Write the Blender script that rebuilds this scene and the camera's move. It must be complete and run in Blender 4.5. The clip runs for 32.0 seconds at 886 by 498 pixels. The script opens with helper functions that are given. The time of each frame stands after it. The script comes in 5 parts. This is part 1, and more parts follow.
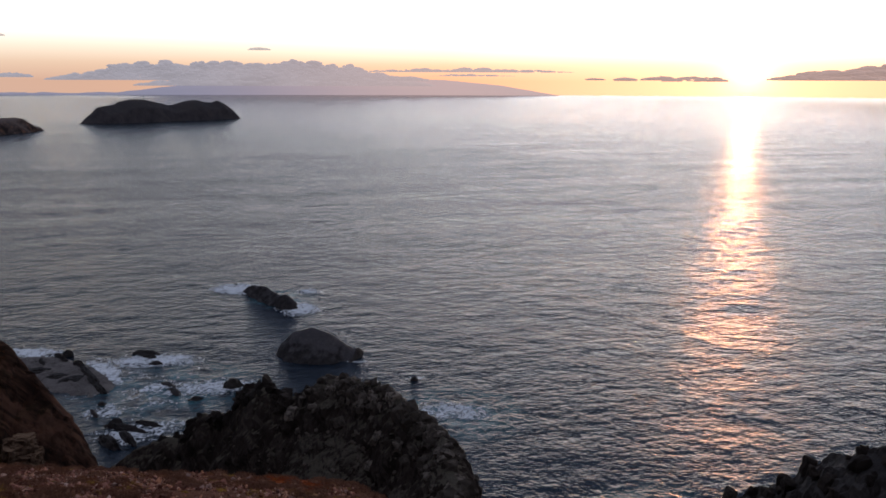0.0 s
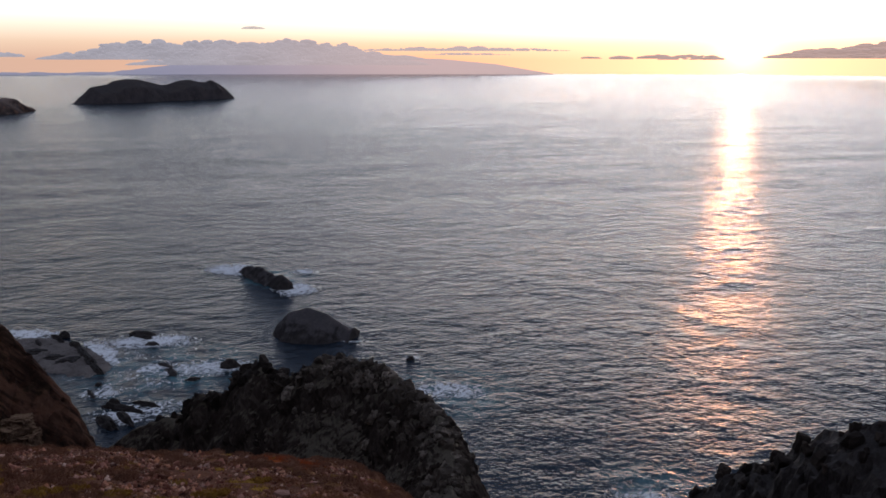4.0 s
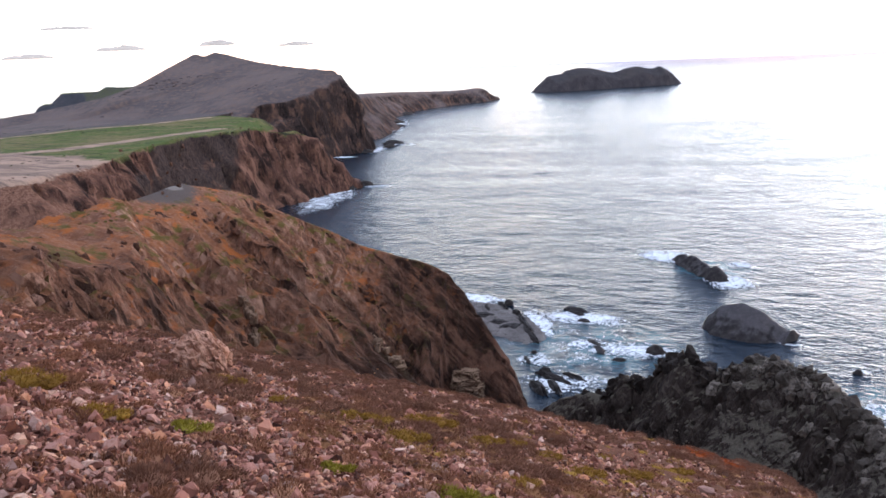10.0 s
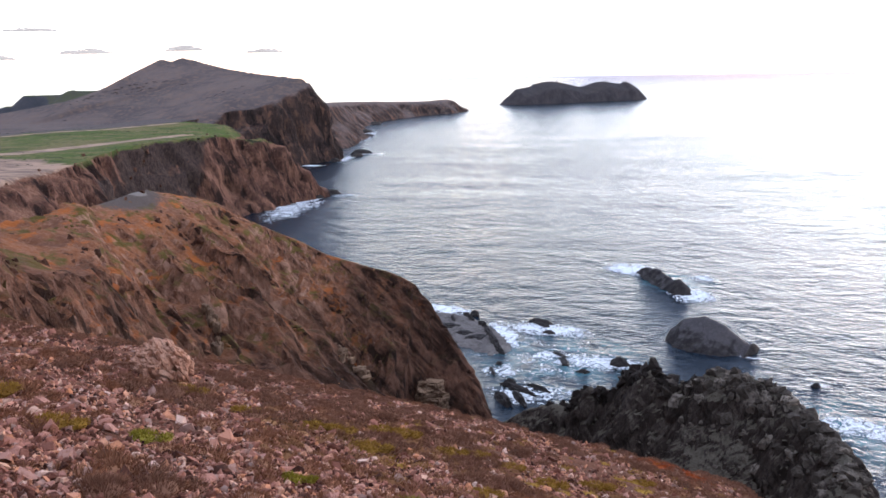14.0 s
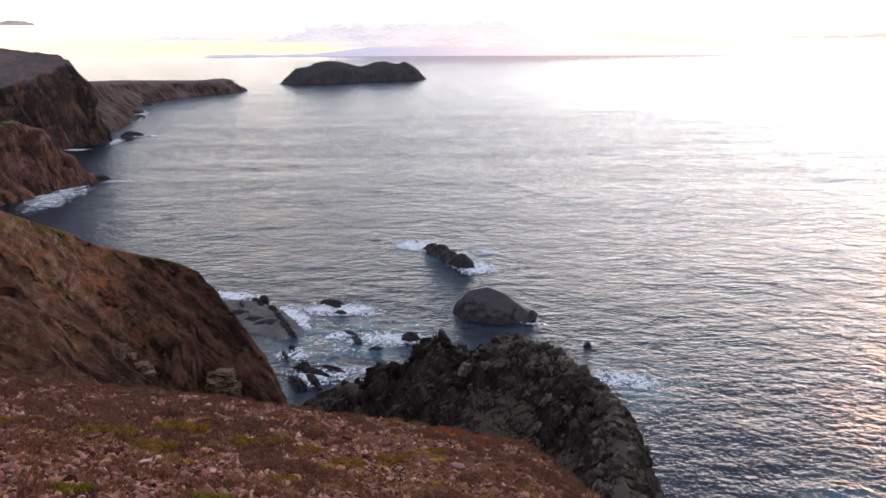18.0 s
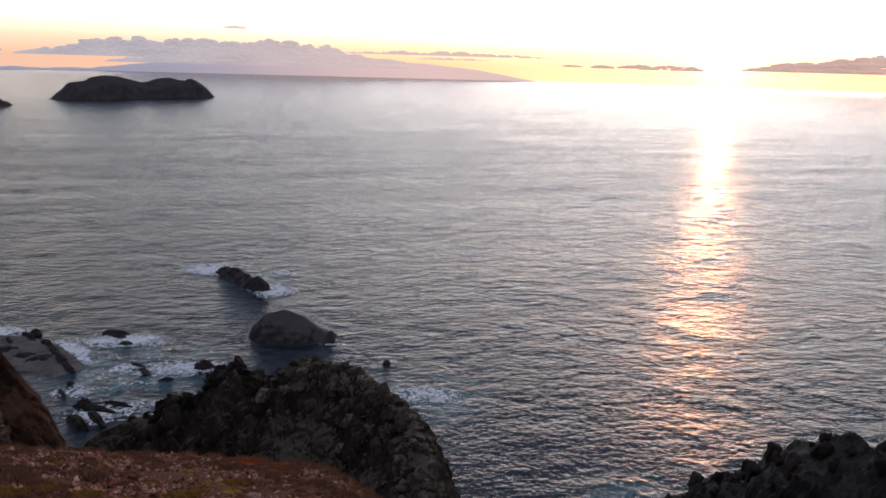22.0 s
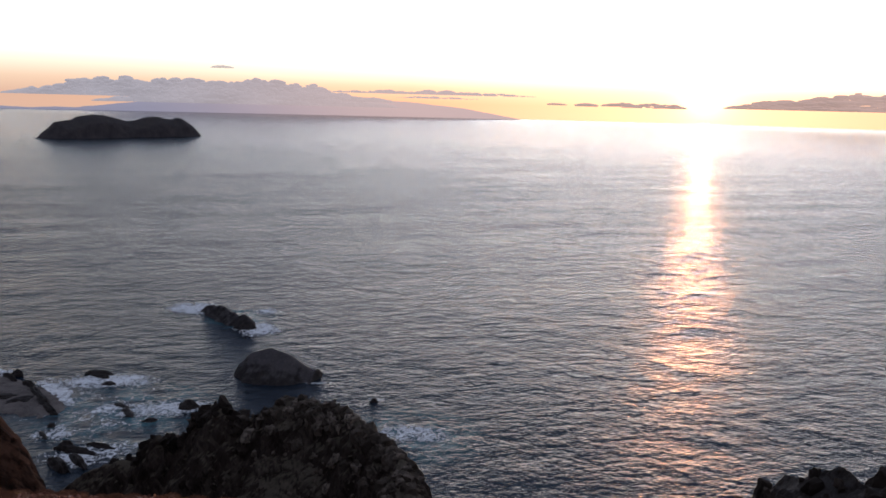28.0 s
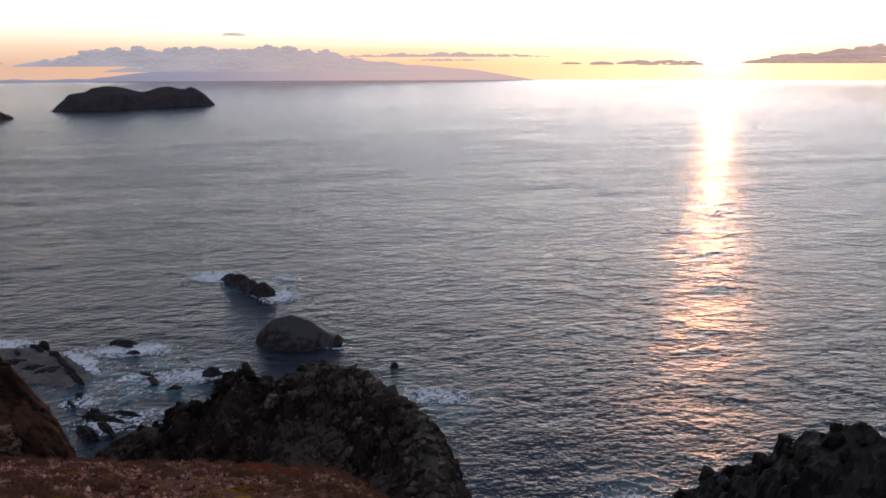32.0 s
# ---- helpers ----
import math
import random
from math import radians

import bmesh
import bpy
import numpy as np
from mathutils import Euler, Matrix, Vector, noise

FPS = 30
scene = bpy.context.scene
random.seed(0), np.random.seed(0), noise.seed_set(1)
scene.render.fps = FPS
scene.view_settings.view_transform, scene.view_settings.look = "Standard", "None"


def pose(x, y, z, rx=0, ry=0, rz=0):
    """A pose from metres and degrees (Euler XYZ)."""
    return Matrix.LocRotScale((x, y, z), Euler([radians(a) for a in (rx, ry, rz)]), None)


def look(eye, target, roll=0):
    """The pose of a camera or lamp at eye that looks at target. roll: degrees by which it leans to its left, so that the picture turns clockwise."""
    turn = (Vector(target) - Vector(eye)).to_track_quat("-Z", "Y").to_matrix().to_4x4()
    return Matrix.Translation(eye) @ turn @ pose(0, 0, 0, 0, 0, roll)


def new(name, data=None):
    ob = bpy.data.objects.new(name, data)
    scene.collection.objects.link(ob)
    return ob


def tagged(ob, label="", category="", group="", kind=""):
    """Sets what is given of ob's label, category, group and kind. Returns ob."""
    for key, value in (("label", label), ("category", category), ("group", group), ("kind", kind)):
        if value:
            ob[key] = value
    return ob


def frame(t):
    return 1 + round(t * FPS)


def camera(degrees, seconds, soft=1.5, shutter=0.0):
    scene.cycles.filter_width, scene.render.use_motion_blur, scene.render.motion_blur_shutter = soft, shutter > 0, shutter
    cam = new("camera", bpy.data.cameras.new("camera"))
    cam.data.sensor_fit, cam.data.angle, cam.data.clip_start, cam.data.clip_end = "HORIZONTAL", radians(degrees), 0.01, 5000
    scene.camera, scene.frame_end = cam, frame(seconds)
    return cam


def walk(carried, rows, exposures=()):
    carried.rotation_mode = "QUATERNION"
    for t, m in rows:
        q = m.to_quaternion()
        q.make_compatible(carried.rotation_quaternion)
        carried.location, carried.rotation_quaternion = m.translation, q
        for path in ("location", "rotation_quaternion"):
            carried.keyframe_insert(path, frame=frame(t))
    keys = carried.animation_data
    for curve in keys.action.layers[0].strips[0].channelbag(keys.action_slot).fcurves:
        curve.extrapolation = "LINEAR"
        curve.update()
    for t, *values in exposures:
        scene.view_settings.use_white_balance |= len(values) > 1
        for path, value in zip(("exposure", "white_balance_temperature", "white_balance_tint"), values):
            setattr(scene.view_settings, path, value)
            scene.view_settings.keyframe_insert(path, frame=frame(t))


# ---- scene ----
# The eye turns on a hillside 80 m over the sea; y runs out to sea, angles are clockwise from y.
cam = camera(57.39, 32.0, soft=1.6)
EYE = 80.0
WALK = [
    (0, 14.02, -11.72, 0.25), (0.5, 13.81, -11.70, -0.89), (1, 13.23, -11.69, -0.59), (1.5, 14.99, -12.07, -0.30), (2, 14.51, -12.23, 1.04),
    (2.5, 14.78, -12.63, 0.24), (4.5, 14.18, -13.21, 0.15), (5, 13.18, -13.22, 0.17), (5.5, 8.83, -12.91, 0.02), (6, 2.47, -12.46, -1.02),
    (6.5, -5.47, -12.23, -2.18), (7, -12.03, -11.65, -3.05), (7.5, -16.67, -11.34, -3.51), (8, -17.29, -11.74, -3.12), (8.5, -16.95, -12.39, -3.12),
    (9, -16.71, -12.74, -2.95), (9.5, -16.44, -13.29, -2.49), (10, -16.54, -13.45, -2.60), (10.5, -16.31, -13.34, -2.74), (11, -16.18, -13.19, -2.67),
    (11.5, -16.24, -13.14, -2.73), (12, -16.06, -13.02, -2.47), (12.5, -15.46, -12.97, -2.04), (13, -14.79, -12.90, -1.75), (13.5, -14.60, -12.69, -1.45),
    (15.5, -10.88, -13.41, -0.73), (16, -8.66, -13.63, -0.17), (16.5, -3.11, -14.09, 0.29), (17, -1.17, -13.91, -0.00), (17.5, -0.05, -13.96, -0.22),
    (18, 1.19, -14.39, -0.30), (18.5, 3.06, -14.46, -0.03), (19, 6.23, -13.58, 0.41), (19.5, 9.52, -12.77, 0.87), (20, 11.64, -12.86, 0.86),
    (20.5, 13.20, -12.68, 1.08), (21, 14.74, -12.60, 1.45), (21.5, 15.40, -12.91, 1.58), (22, 15.88, -12.81, 1.61), (22.5, 15.78, -12.71, 1.58),
    (23, 15.58, -12.70, 1.24), (23.5, 15.24, -12.87, 0.92), (24, 15.42, -13.04, 0.65), (24.5, 15.41, -13.10, 0.65), (26.5, 17.13, -11.70, 0.52),
    (27, 16.84, -10.16, 0.73), (27.5, 16.82, -10.12, 0.79), (28, 16.76, -10.17, 1.46), (28.5, 16.46, -10.40, 1.05), (29, 16.39, -10.73, 0.98),
    (29.5, 16.51, -12.61, 0.68), (30, 16.33, -13.12, 0.22), (30.5, 16.14, -12.93, 0.02), (31, 15.98, -12.88, 0.07), (31.5, 15.82, -12.87, -0.00),
    (32, 15.57, -12.75, -0.07),
]


def heading(deg):
    return Vector((math.sin(radians(deg)), math.cos(radians(deg)), 0))


def aim(yaw, pitch, roll):
    eye = heading(yaw) * 0.25 + Vector((0, 0, EYE))
    way = heading(yaw) * math.cos(radians(pitch)) + Vector((0, 0, math.sin(radians(pitch))))
    return look(eye, eye + way, roll)


walk(cam, [(t, aim(yaw, pitch, roll)) for t, yaw, pitch, roll in WALK],
     exposures=[(0, -0.28, 6550, 12), (5, -0.12, 6500, 12), (5.7, 0.05, 6500, 11), (6.5, 0.5, 6450, 10), (7, 0.88, 6400, 9), (7.5, 1.27, 6400, 9), (8.2, 1.68, 6380, 9), (9, 1.8, 6380, 9),
                (13.5, 1.8, 6380, 9), (16, 1.76, 6500, 10), (17, 1.4, 6700, 11), (18.5, 0.92, 6900, 12), (19.3, 0.65, 7000, 12), (20, 0.42, 7000, 13), (21, 0.22, 6950, 13), (22.5, 0.08, 6750, 13),
                (24, 0.0, 6520, 12), (28, -0.15, 6550, 12), (28.8, -0.3, 6550, 12), (30, -0.25, 6550, 12), (32, -0.1, 6550, 12)])

# ---- light ----
SUN_AZ, SUN_EL = 34.2, 1.0
world = bpy.data.worlds.new("world")
scene.world = world
world.use_nodes = True
wn, wl = world.node_tree.nodes, world.node_tree.links
wn.clear()
sky = wn.new("ShaderNodeTexSky")
sky.sky_type, sky.sun_disc = "NISHITA", False
sky.sun_elevation, sky.sun_rotation = radians(SUN_EL), radians(SUN_AZ)
sky.altitude, sky.air_density, sky.dust_density, sky.ozone_density = 80, 1.0, 0.1, 2.0
clear = wn.new("ShaderNodeBackground")
clear.inputs["Strength"].default_value = 0.05
wl.new(sky.outputs[0], clear.inputs[0])


def wmath(op, a, b=None):
    n = wn.new("ShaderNodeMath")
    n.operation = op
    for sock, val in zip(n.inputs, (a, b)):
        if isinstance(val, (int, float)):
            sock.default_value = val
        elif val is not None:
            wl.new(val, sock)
    return n.outputs[0]


# thin high cloud lit by the setting sun: peach at the horizon, cream above it, grey-blue overhead
coord = wn.new("ShaderNodeTexCoord")
split = wn.new("ShaderNodeSeparateXYZ")
wl.new(coord.outputs["Generated"], split.inputs[0])


def veil_ramp(stops):
    r = wn.new("ShaderNodeValToRGB")
    while len(r.color_ramp.elements) < len(stops):
        r.color_ramp.elements.new(0.5)
    for el, (p, c) in zip(r.color_ramp.elements, stops):
        el.position, el.color = p, (*c, 1)
    wl.new(split.outputs[2], r.inputs[0])
    return r.outputs[0]


warm = veil_ramp([(0.0, (0.52, 0.29, 0.185)), (0.018, (0.60, 0.385, 0.265)), (0.042, (0.88, 0.77, 0.65)), (0.07, (1.5, 1.5, 1.52)), (0.10, (1.32, 1.35, 1.45)), (0.15, (0.55, 0.585, 0.71)), (0.21, (0.20, 0.225, 0.31)),
                  (0.30, (0.07, 0.09, 0.15)), (0.45, (0.052, 0.068, 0.118)), (0.65, (0.16, 0.185, 0.262)), (1.0, (0.44, 0.475, 0.615))])
cool = veil_ramp([(0.0, (0.80, 0.585, 0.50)), (0.02, (1.06, 0.84, 0.68)), (0.036, (1.3, 1.16, 0.98)), (0.05, (1.5, 1.42, 1.3)), (0.085, (1.05, 1.05, 1.08)), (0.12, (0.50, 0.54, 0.635)), (0.2, (0.21, 0.24, 0.33)),
                  (0.38, (0.15, 0.178, 0.258)), (0.62, (0.21, 0.235, 0.32)), (1.0, (0.44, 0.475, 0.615))])
dot = wn.new("ShaderNodeVectorMath")
dot.operation = "DOT_PRODUCT"
wl.new(coord.outputs["Generated"], dot.inputs[0])
sun_way = heading(SUN_AZ) * math.cos(radians(SUN_EL)) + Vector((0, 0, math.sin(radians(SUN_EL))))
dot.inputs[1].default_value = sun_way
away = wmath("ARCCOSINE", wmath("MINIMUM", dot.outputs["Value"], 1.0))
wide = wmath("EXPONENT", wmath("MULTIPLY", wmath("MULTIPLY", away, away), -4.2))
veil_light = wn.new("ShaderNodeBackground")
blend = wn.new("ShaderNodeMix")
blend.data_type = "RGBA"
wl.new(wmath("MINIMUM", wmath("MAXIMUM", wmath("MULTIPLY", wmath("SUBTRACT", away, 0.35), 1.3), 0.0), 1.0), blend.inputs[0])
wl.new(warm, blend.inputs[6])
wl.new(cool, blend.inputs[7])
wl.new(blend.outputs[2], veil_light.inputs[0])
wl.new(wmath("ADD", wmath("MULTIPLY", wide, 1.9), 0.95), veil_light.inputs[1])
# the bright haze round the sun
halo = wn.new("ShaderNodeBackground")
halo.inputs[0].default_value = (1.0, 0.68, 0.38, 1)
near_sun = wmath("MULTIPLY", wmath("EXPONENT", wmath("MULTIPLY", away, -1 / radians(0.75))), 5.0)
mid_sun = wmath("MULTIPLY", wmath("EXPONENT", wmath("MULTIPLY", away, -1 / radians(3.2))), 0.5)
far_glow = wmath("MULTIPLY", wmath("EXPONENT", wmath("MULTIPLY", away, -1 / radians(9.0))), 0.4)
wl.new(wmath("ADD", wmath("ADD", near_sun, mid_sun), far_glow), halo.inputs[1])
add1, add2 = wn.new("ShaderNodeAddShader"), wn.new("ShaderNodeAddShader")
wout = wn.new("ShaderNodeOutputWorld")
wl.new(clear.outputs[0], add1.inputs[0])
wl.new(veil_light.outputs[0], add1.inputs[1])
wl.new(add1.outputs[0], add2.inputs[0])
wl.new(halo.outputs[0], add2.inputs[1])
wl.new(add2.outputs[0], wout.inputs[0])

sun_data = bpy.data.lights.new("sun", "SUN")
sun_data.energy, sun_data.angle, sun_data.color = 0.1, radians(0.8), (1.0, 0.40, 0.17)
sun = new("sun", sun_data)
sun.matrix_world = look(sun_way * 100 + Vector((0, 0, EYE)), Vector((0, 0, EYE)))


# ---- noise ----
def lattice(ix, iy, iz, seed):
    h = (ix * 374761393 + iy * 668265263 + iz * 1274126177 + seed * 974634533) & 0xFFFFFFFF
    h = ((h ^ (h >> 13)) * 1103515245) & 0xFFFFFFFF
    h = ((h ^ (h >> 16)) * 2246822519) & 0xFFFFFFFF
    return ((h ^ (h >> 15)) & 0xFFFF) / 32767.5 - 1.0


def value(x, y, z, seed=0):
    """Smooth value noise in -1..1 on arrays."""
    fx, fy, fz = np.floor(x), np.floor(y), np.floor(z)
    ix, iy, iz = fx.astype(np.int64), fy.astype(np.int64), fz.astype(np.int64)
    u, v, w = x - fx, y - fy, z - fz
    u, v, w = (s * s * (3 - 2 * s) for s in (u, v, w))
    out = 0
    for a, b, c in ((a, b, c) for a in (0, 1) for b in (0, 1) for c in (0, 1)):
        k = (u if a else 1 - u) * (v if b else 1 - v) * (w if c else 1 - w)
        out = out + k * lattice(ix + a, iy + b, iz + c, seed)
    return out


def fbm(x, y, z=0.0, octaves=4, seed=0, ridged=False, gain=0.5):
    x, y, z = np.broadcast_arrays(np.asarray(x, float), np.asarray(y, float), np.asarray(z, float))
    total, amp, norm, f = 0, 1.0, 0, 1.0
    for k in range(octaves):
        n = value(x * f + 17.3 * k, y * f - 9.1 * k, z * f + 3.7 * k, seed + k)
        total = total + amp * ((1 - 2 * np.abs(n)) if ridged else n)
        norm, amp, f = norm + amp, amp * gain, f * 2.03
    return total / norm


def cells(x, y, z, seed=0):
    """Cell noise: a value for each cell, and the way to the cell's edge."""
    x, y, z = np.broadcast_arrays(np.asarray(x, float), np.asarray(y, float), np.asarray(z, float))
    ix, iy, iz = (np.floor(s).astype(np.int64) for s in (x, y, z))
    f1, f2, own = np.full(x.shape, 9.0), np.full(x.shape, 9.0), np.zeros(x.shape)
    for a in (-1, 0, 1):
        for b in (-1, 0, 1):
            for c in (-1, 0, 1):
                jx, jy, jz = ix + a, iy + b, iz + c
                d = np.sqrt((jx + 0.5 + 0.42 * lattice(jx, jy, jz, seed) - x) ** 2 + (jy + 0.5 + 0.42 * lattice(jx, jy, jz, seed + 1) - y) ** 2
                            + (jz + 0.5 + 0.42 * lattice(jx, jy, jz, seed + 2) - z) ** 2)
                near = d < f1
                f2 = np.where(near, f1, np.minimum(f2, d))
                own = np.where(near, lattice(jx, jy, jz, seed + 3), own)
                f1 = np.where(near, d, f1)
    return own, f2 - f1


def step01(a, b, x):
    s = np.clip((x - a) / (b - a), 0, 1)
    return s * s * (3 - 2 * s)


# ---- materials ----
def material(name):
    m = bpy.data.materials.new(name)
    m.use_nodes = True
    return m, m.node_tree.nodes, m.node_tree.links, m.node_tree.nodes["Principled BSDF"]


def node(nodes, kind, **sockets):
    n = nodes.new(kind)
    for key, val in sockets.items():
        n.inputs[key.replace("_", " ")].default_value = val
    return n


def noise_tex(nodes, links, scale, detail=5, rough=0.6, stretch=None, distortion=0.0):
    geo = nodes.new("ShaderNodeNewGeometry")
    n = node(nodes, "ShaderNodeTexNoise", Scale=scale, Detail=detail, Roughness=rough, Distortion=distortion)
    if stretch:
        mp = nodes.new("ShaderNodeMapping")
        mp.inputs["Scale"].default_value = stretch[:3]
        mp.inputs["Rotation"].default_value = (0, 0, radians(stretch[3] if len(stretch) > 3 else 0))
        links.new(geo.outputs["Position"], mp.inputs[0])
        links.new(mp.outputs[0], n.inputs["Vector"])
    else:
        links.new(geo.outputs["Position"], n.inputs["Vector"])
    return n.outputs["Fac"]


def ramp(nodes, links, fac, stops):
    r = nodes.new("ShaderNodeValToRGB")
    e = r.color_ramp.elements
    while len(e) < len(stops):
        e.new(0.5)
    for el, (p, c) in zip(e, stops):
        el.position, el.color = p, (*c, 1)
    links.new(fac, r.inputs[0])
    return r.outputs[0]


def mask(nodes, links, fac, low, high):
    m = nodes.new("ShaderNodeMapRange")
    m.interpolation_type = "SMOOTHSTEP"
    m.inputs["From Min"].default_value, m.inputs["From Max"].default_value = low, high
    links.new(fac, m.inputs[0])
    return m.outputs[0]


def mix(nodes, links, fac, a, b):
    m = nodes.new("ShaderNodeMix")
    m.data_type = "RGBA"
    if isinstance(fac, float):
        m.inputs[0].default_value = fac
    else:
        links.new(fac, m.inputs[0])
    for sock, val in ((m.inputs[6], a), (m.inputs[7], b)):
        if isinstance(val, tuple):
            sock.default_value = (*val, 1)
        else:
            links.new(val, sock)
    return m.outputs[2]


def bump(nodes, links, bsdf, height, strength, distance):
    b = node(nodes, "ShaderNodeBump", Strength=strength, Distance=distance)
    links.new(height, b.inputs["Height"])
    links.new(b.outputs[0], bsdf.inputs["Normal"])
    return b


def land_material(name, tops, rocks, patch=None, size=1.0, slope=(0.62, 0.82), rough=0.95, shore=None, spots=(), dark_end=None, beds=None):
    """Soil and low plants on the gentle ground, bare rock where it is steep; size scales the pattern."""
    m, n, l, bsdf = material(name)
    coarse = noise_tex(n, l, 0.05 / size, 6, 0.65)
    fine = noise_tex(n, l, 0.6 / size, 8, 0.7)
    top = mix(n, l, mask(n, l, coarse, 0.38, 0.62), tops[0], tops[1])
    top = mix(n, l, mask(n, l, fine, 0.45, 0.7), top, tops[2])
    streak = noise_tex(n, l, 0.3 / size, 7, 0.7, (1, 1, 0.45))
    rock = ramp(n, l, streak, [(0.3, rocks[0]), (0.5, rocks[1]), (0.68, rocks[2])])
    grit = noise_tex(n, l, 1.6 / size, 6, 0.75, (1, 1, 0.35))
    rock = mix(n, l, mask(n, l, grit, 0.52, 0.68), rock, rocks[0])
    rock = mix(n, l, mask(n, l, grit, 0.44, 0.3), rock, rocks[2])
    if beds:
        # tilted beds along one direction: pale ribs, dark clefts with crevice shade painted in
        way, thick = beds[:2]
        place, turned = n.new("ShaderNodeNewGeometry"), n.new("ShaderNodeMapping")
        turned.vector_type = "TEXTURE"
        turned.inputs["Rotation"].default_value = Vector((1, 0, 0)).rotation_difference(Vector(way).normalized()).to_euler()
        turned.inputs["Scale"].default_value = (7, 1, 1)
        l.new(place.outputs["Position"], turned.inputs[0])
        layer = node(n, "ShaderNodeTexNoise", Scale=1 / thick, Detail=6, Roughness=0.62, Distortion=0.3)
        l.new(turned.outputs[0], layer.inputs["Vector"])
        rock = mix(n, l, mask(n, l, layer.outputs["Fac"], 0.53, 0.60), rock, rocks[0])
        rock = mix(n, l, mask(n, l, layer.outputs["Fac"], 0.44, 0.37), rock, rocks[2])
        if len(beds) > 2:
            top = mix(n, l, mask(n, l, layer.outputs["Fac"], 0.61, 0.66), top, rocks[0])
    if patch:
        tufty = noise_tex(n, l, 0.09 / size, 4, 0.6, (1, 1, 1.7))
        top = mix(n, l, mask(n, l, tufty, 0.51, 0.60), top, patch)
        rusty = noise_tex(n, l, 0.07 / size, 5, 0.65, (1.3, 1, 1.5))
        top = mix(n, l, mask(n, l, rusty, 0.55, 0.63), top, (0.38, 0.12, 0.035))
    if shore:
        # a trodden track and bare ground along the brink, dark ditches, and heath behind the turf
        fray = noise_tex(n, l, 0.05, 7, 0.7, None, 0.6)

        def frayed_mask(name):
            at, wave = n.new("ShaderNodeAttribute"), n.new("ShaderNodeMath")
            at.attribute_name = name
            wave.operation = "MULTIPLY_ADD"
            l.new(fray, wave.inputs[0])
            wave.inputs[1].default_value = 2.2
            l.new(at.outputs["Fac"], wave.inputs[2])
            return mask(n, l, wave.outputs[0], 1.45, 1.72)

        brush = noise_tex(n, l, 0.05, 7, 0.75, (0.5, 2.6, 1, 32), 0.8)
        top = mix(n, l, mask(n, l, brush, 0.565, 0.60), top, (0.04, 0.045, 0.024))
        top = mix(n, l, mask(n, l, brush, 0.44, 0.39), top, (0.21, 0.16, 0.08))
        bare = mix(n, l, mask(n, l, brush, 0.46, 0.56), shore, (0.27, 0.185, 0.14))
        top = mix(n, l, frayed_mask("bare"), top, bare)
        top = mix(n, l, frayed_mask("heath"), top, (0.135, 0.108, 0.10))
        top = mix(n, l, frayed_mask("bank"), top, mix(n, l, mask(n, l, grit, 0.4, 0.6), (0.15, 0.07, 0.045), (0.30, 0.155, 0.10)))
        # darker grey on one stretch of the cliff
        rock = mix(n, l, frayed_mask("grey_bed"), rock, mix(n, l, mask(n, l, grit, 0.35, 0.65), (0.035, 0.025, 0.023), (0.10, 0.066, 0.055)))
    for x, y, z, r, bare in spots:
        # bare patches of ground
        place = n.new("ShaderNodeNewGeometry")
        gap = n.new("ShaderNodeVectorMath")
        gap.operation = "DISTANCE"
        l.new(place.outputs["Position"], gap.inputs[0])
        gap.inputs[1].default_value = (x, y, z)
        frayed = n.new("ShaderNodeMath")
        frayed.operation = "MULTIPLY_ADD"
        l.new(fine, frayed.inputs[0])
        frayed.inputs[1].default_value = r * 0.5
        l.new(gap.outputs["Value"], frayed.inputs[2])
        top = mix(n, l, mask(n, l, frayed.outputs[0], r * 1.3, r * 1.05), top, bare)
    geo = n.new("ShaderNodeNewGeometry")
    sep = n.new("ShaderNodeSeparateXYZ")
    l.new(geo.outputs["Normal"], sep.inputs[0])
    add = n.new("ShaderNodeMath")
    add.operation = "MULTIPLY_ADD"
    l.new(fine, add.inputs[0])
    add.inputs[1].default_value = 0.3
    l.new(sep.outputs[2], add.inputs[2])
    flat = mask(n, l, add.outputs[0], slope[0] + 0.15, slope[1] + 0.15)
    col = mix(n, l, flat, rock, top)
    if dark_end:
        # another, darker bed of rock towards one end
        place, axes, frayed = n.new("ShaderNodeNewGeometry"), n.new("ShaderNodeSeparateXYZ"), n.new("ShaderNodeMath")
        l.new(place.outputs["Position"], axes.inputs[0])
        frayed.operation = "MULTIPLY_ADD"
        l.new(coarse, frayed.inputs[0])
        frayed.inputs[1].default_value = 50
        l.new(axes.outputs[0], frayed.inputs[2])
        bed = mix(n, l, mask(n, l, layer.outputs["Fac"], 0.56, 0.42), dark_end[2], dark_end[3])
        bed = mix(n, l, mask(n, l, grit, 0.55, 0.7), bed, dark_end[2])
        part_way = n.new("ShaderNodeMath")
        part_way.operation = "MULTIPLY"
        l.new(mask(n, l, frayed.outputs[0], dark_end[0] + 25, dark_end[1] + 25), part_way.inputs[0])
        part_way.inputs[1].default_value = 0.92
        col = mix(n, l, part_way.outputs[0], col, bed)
    l.new(col, bsdf.inputs["Base Color"])
    bsdf.inputs["Roughness"].default_value = rough
    bsdf.inputs["Specular IOR Level"].default_value = 0.15
    first = bump(n, l, bsdf, noise_tex(n, l, 1.2 / size, 9, 0.72), 0.9, 0.6 * size)
    joints = node(n, "ShaderNodeTexVoronoi", Scale=1.1 / size)
    joints.feature = "DISTANCE_TO_EDGE"
    place = n.new("ShaderNodeNewGeometry")
    l.new(place.outputs["Position"], joints.inputs["Vector"])
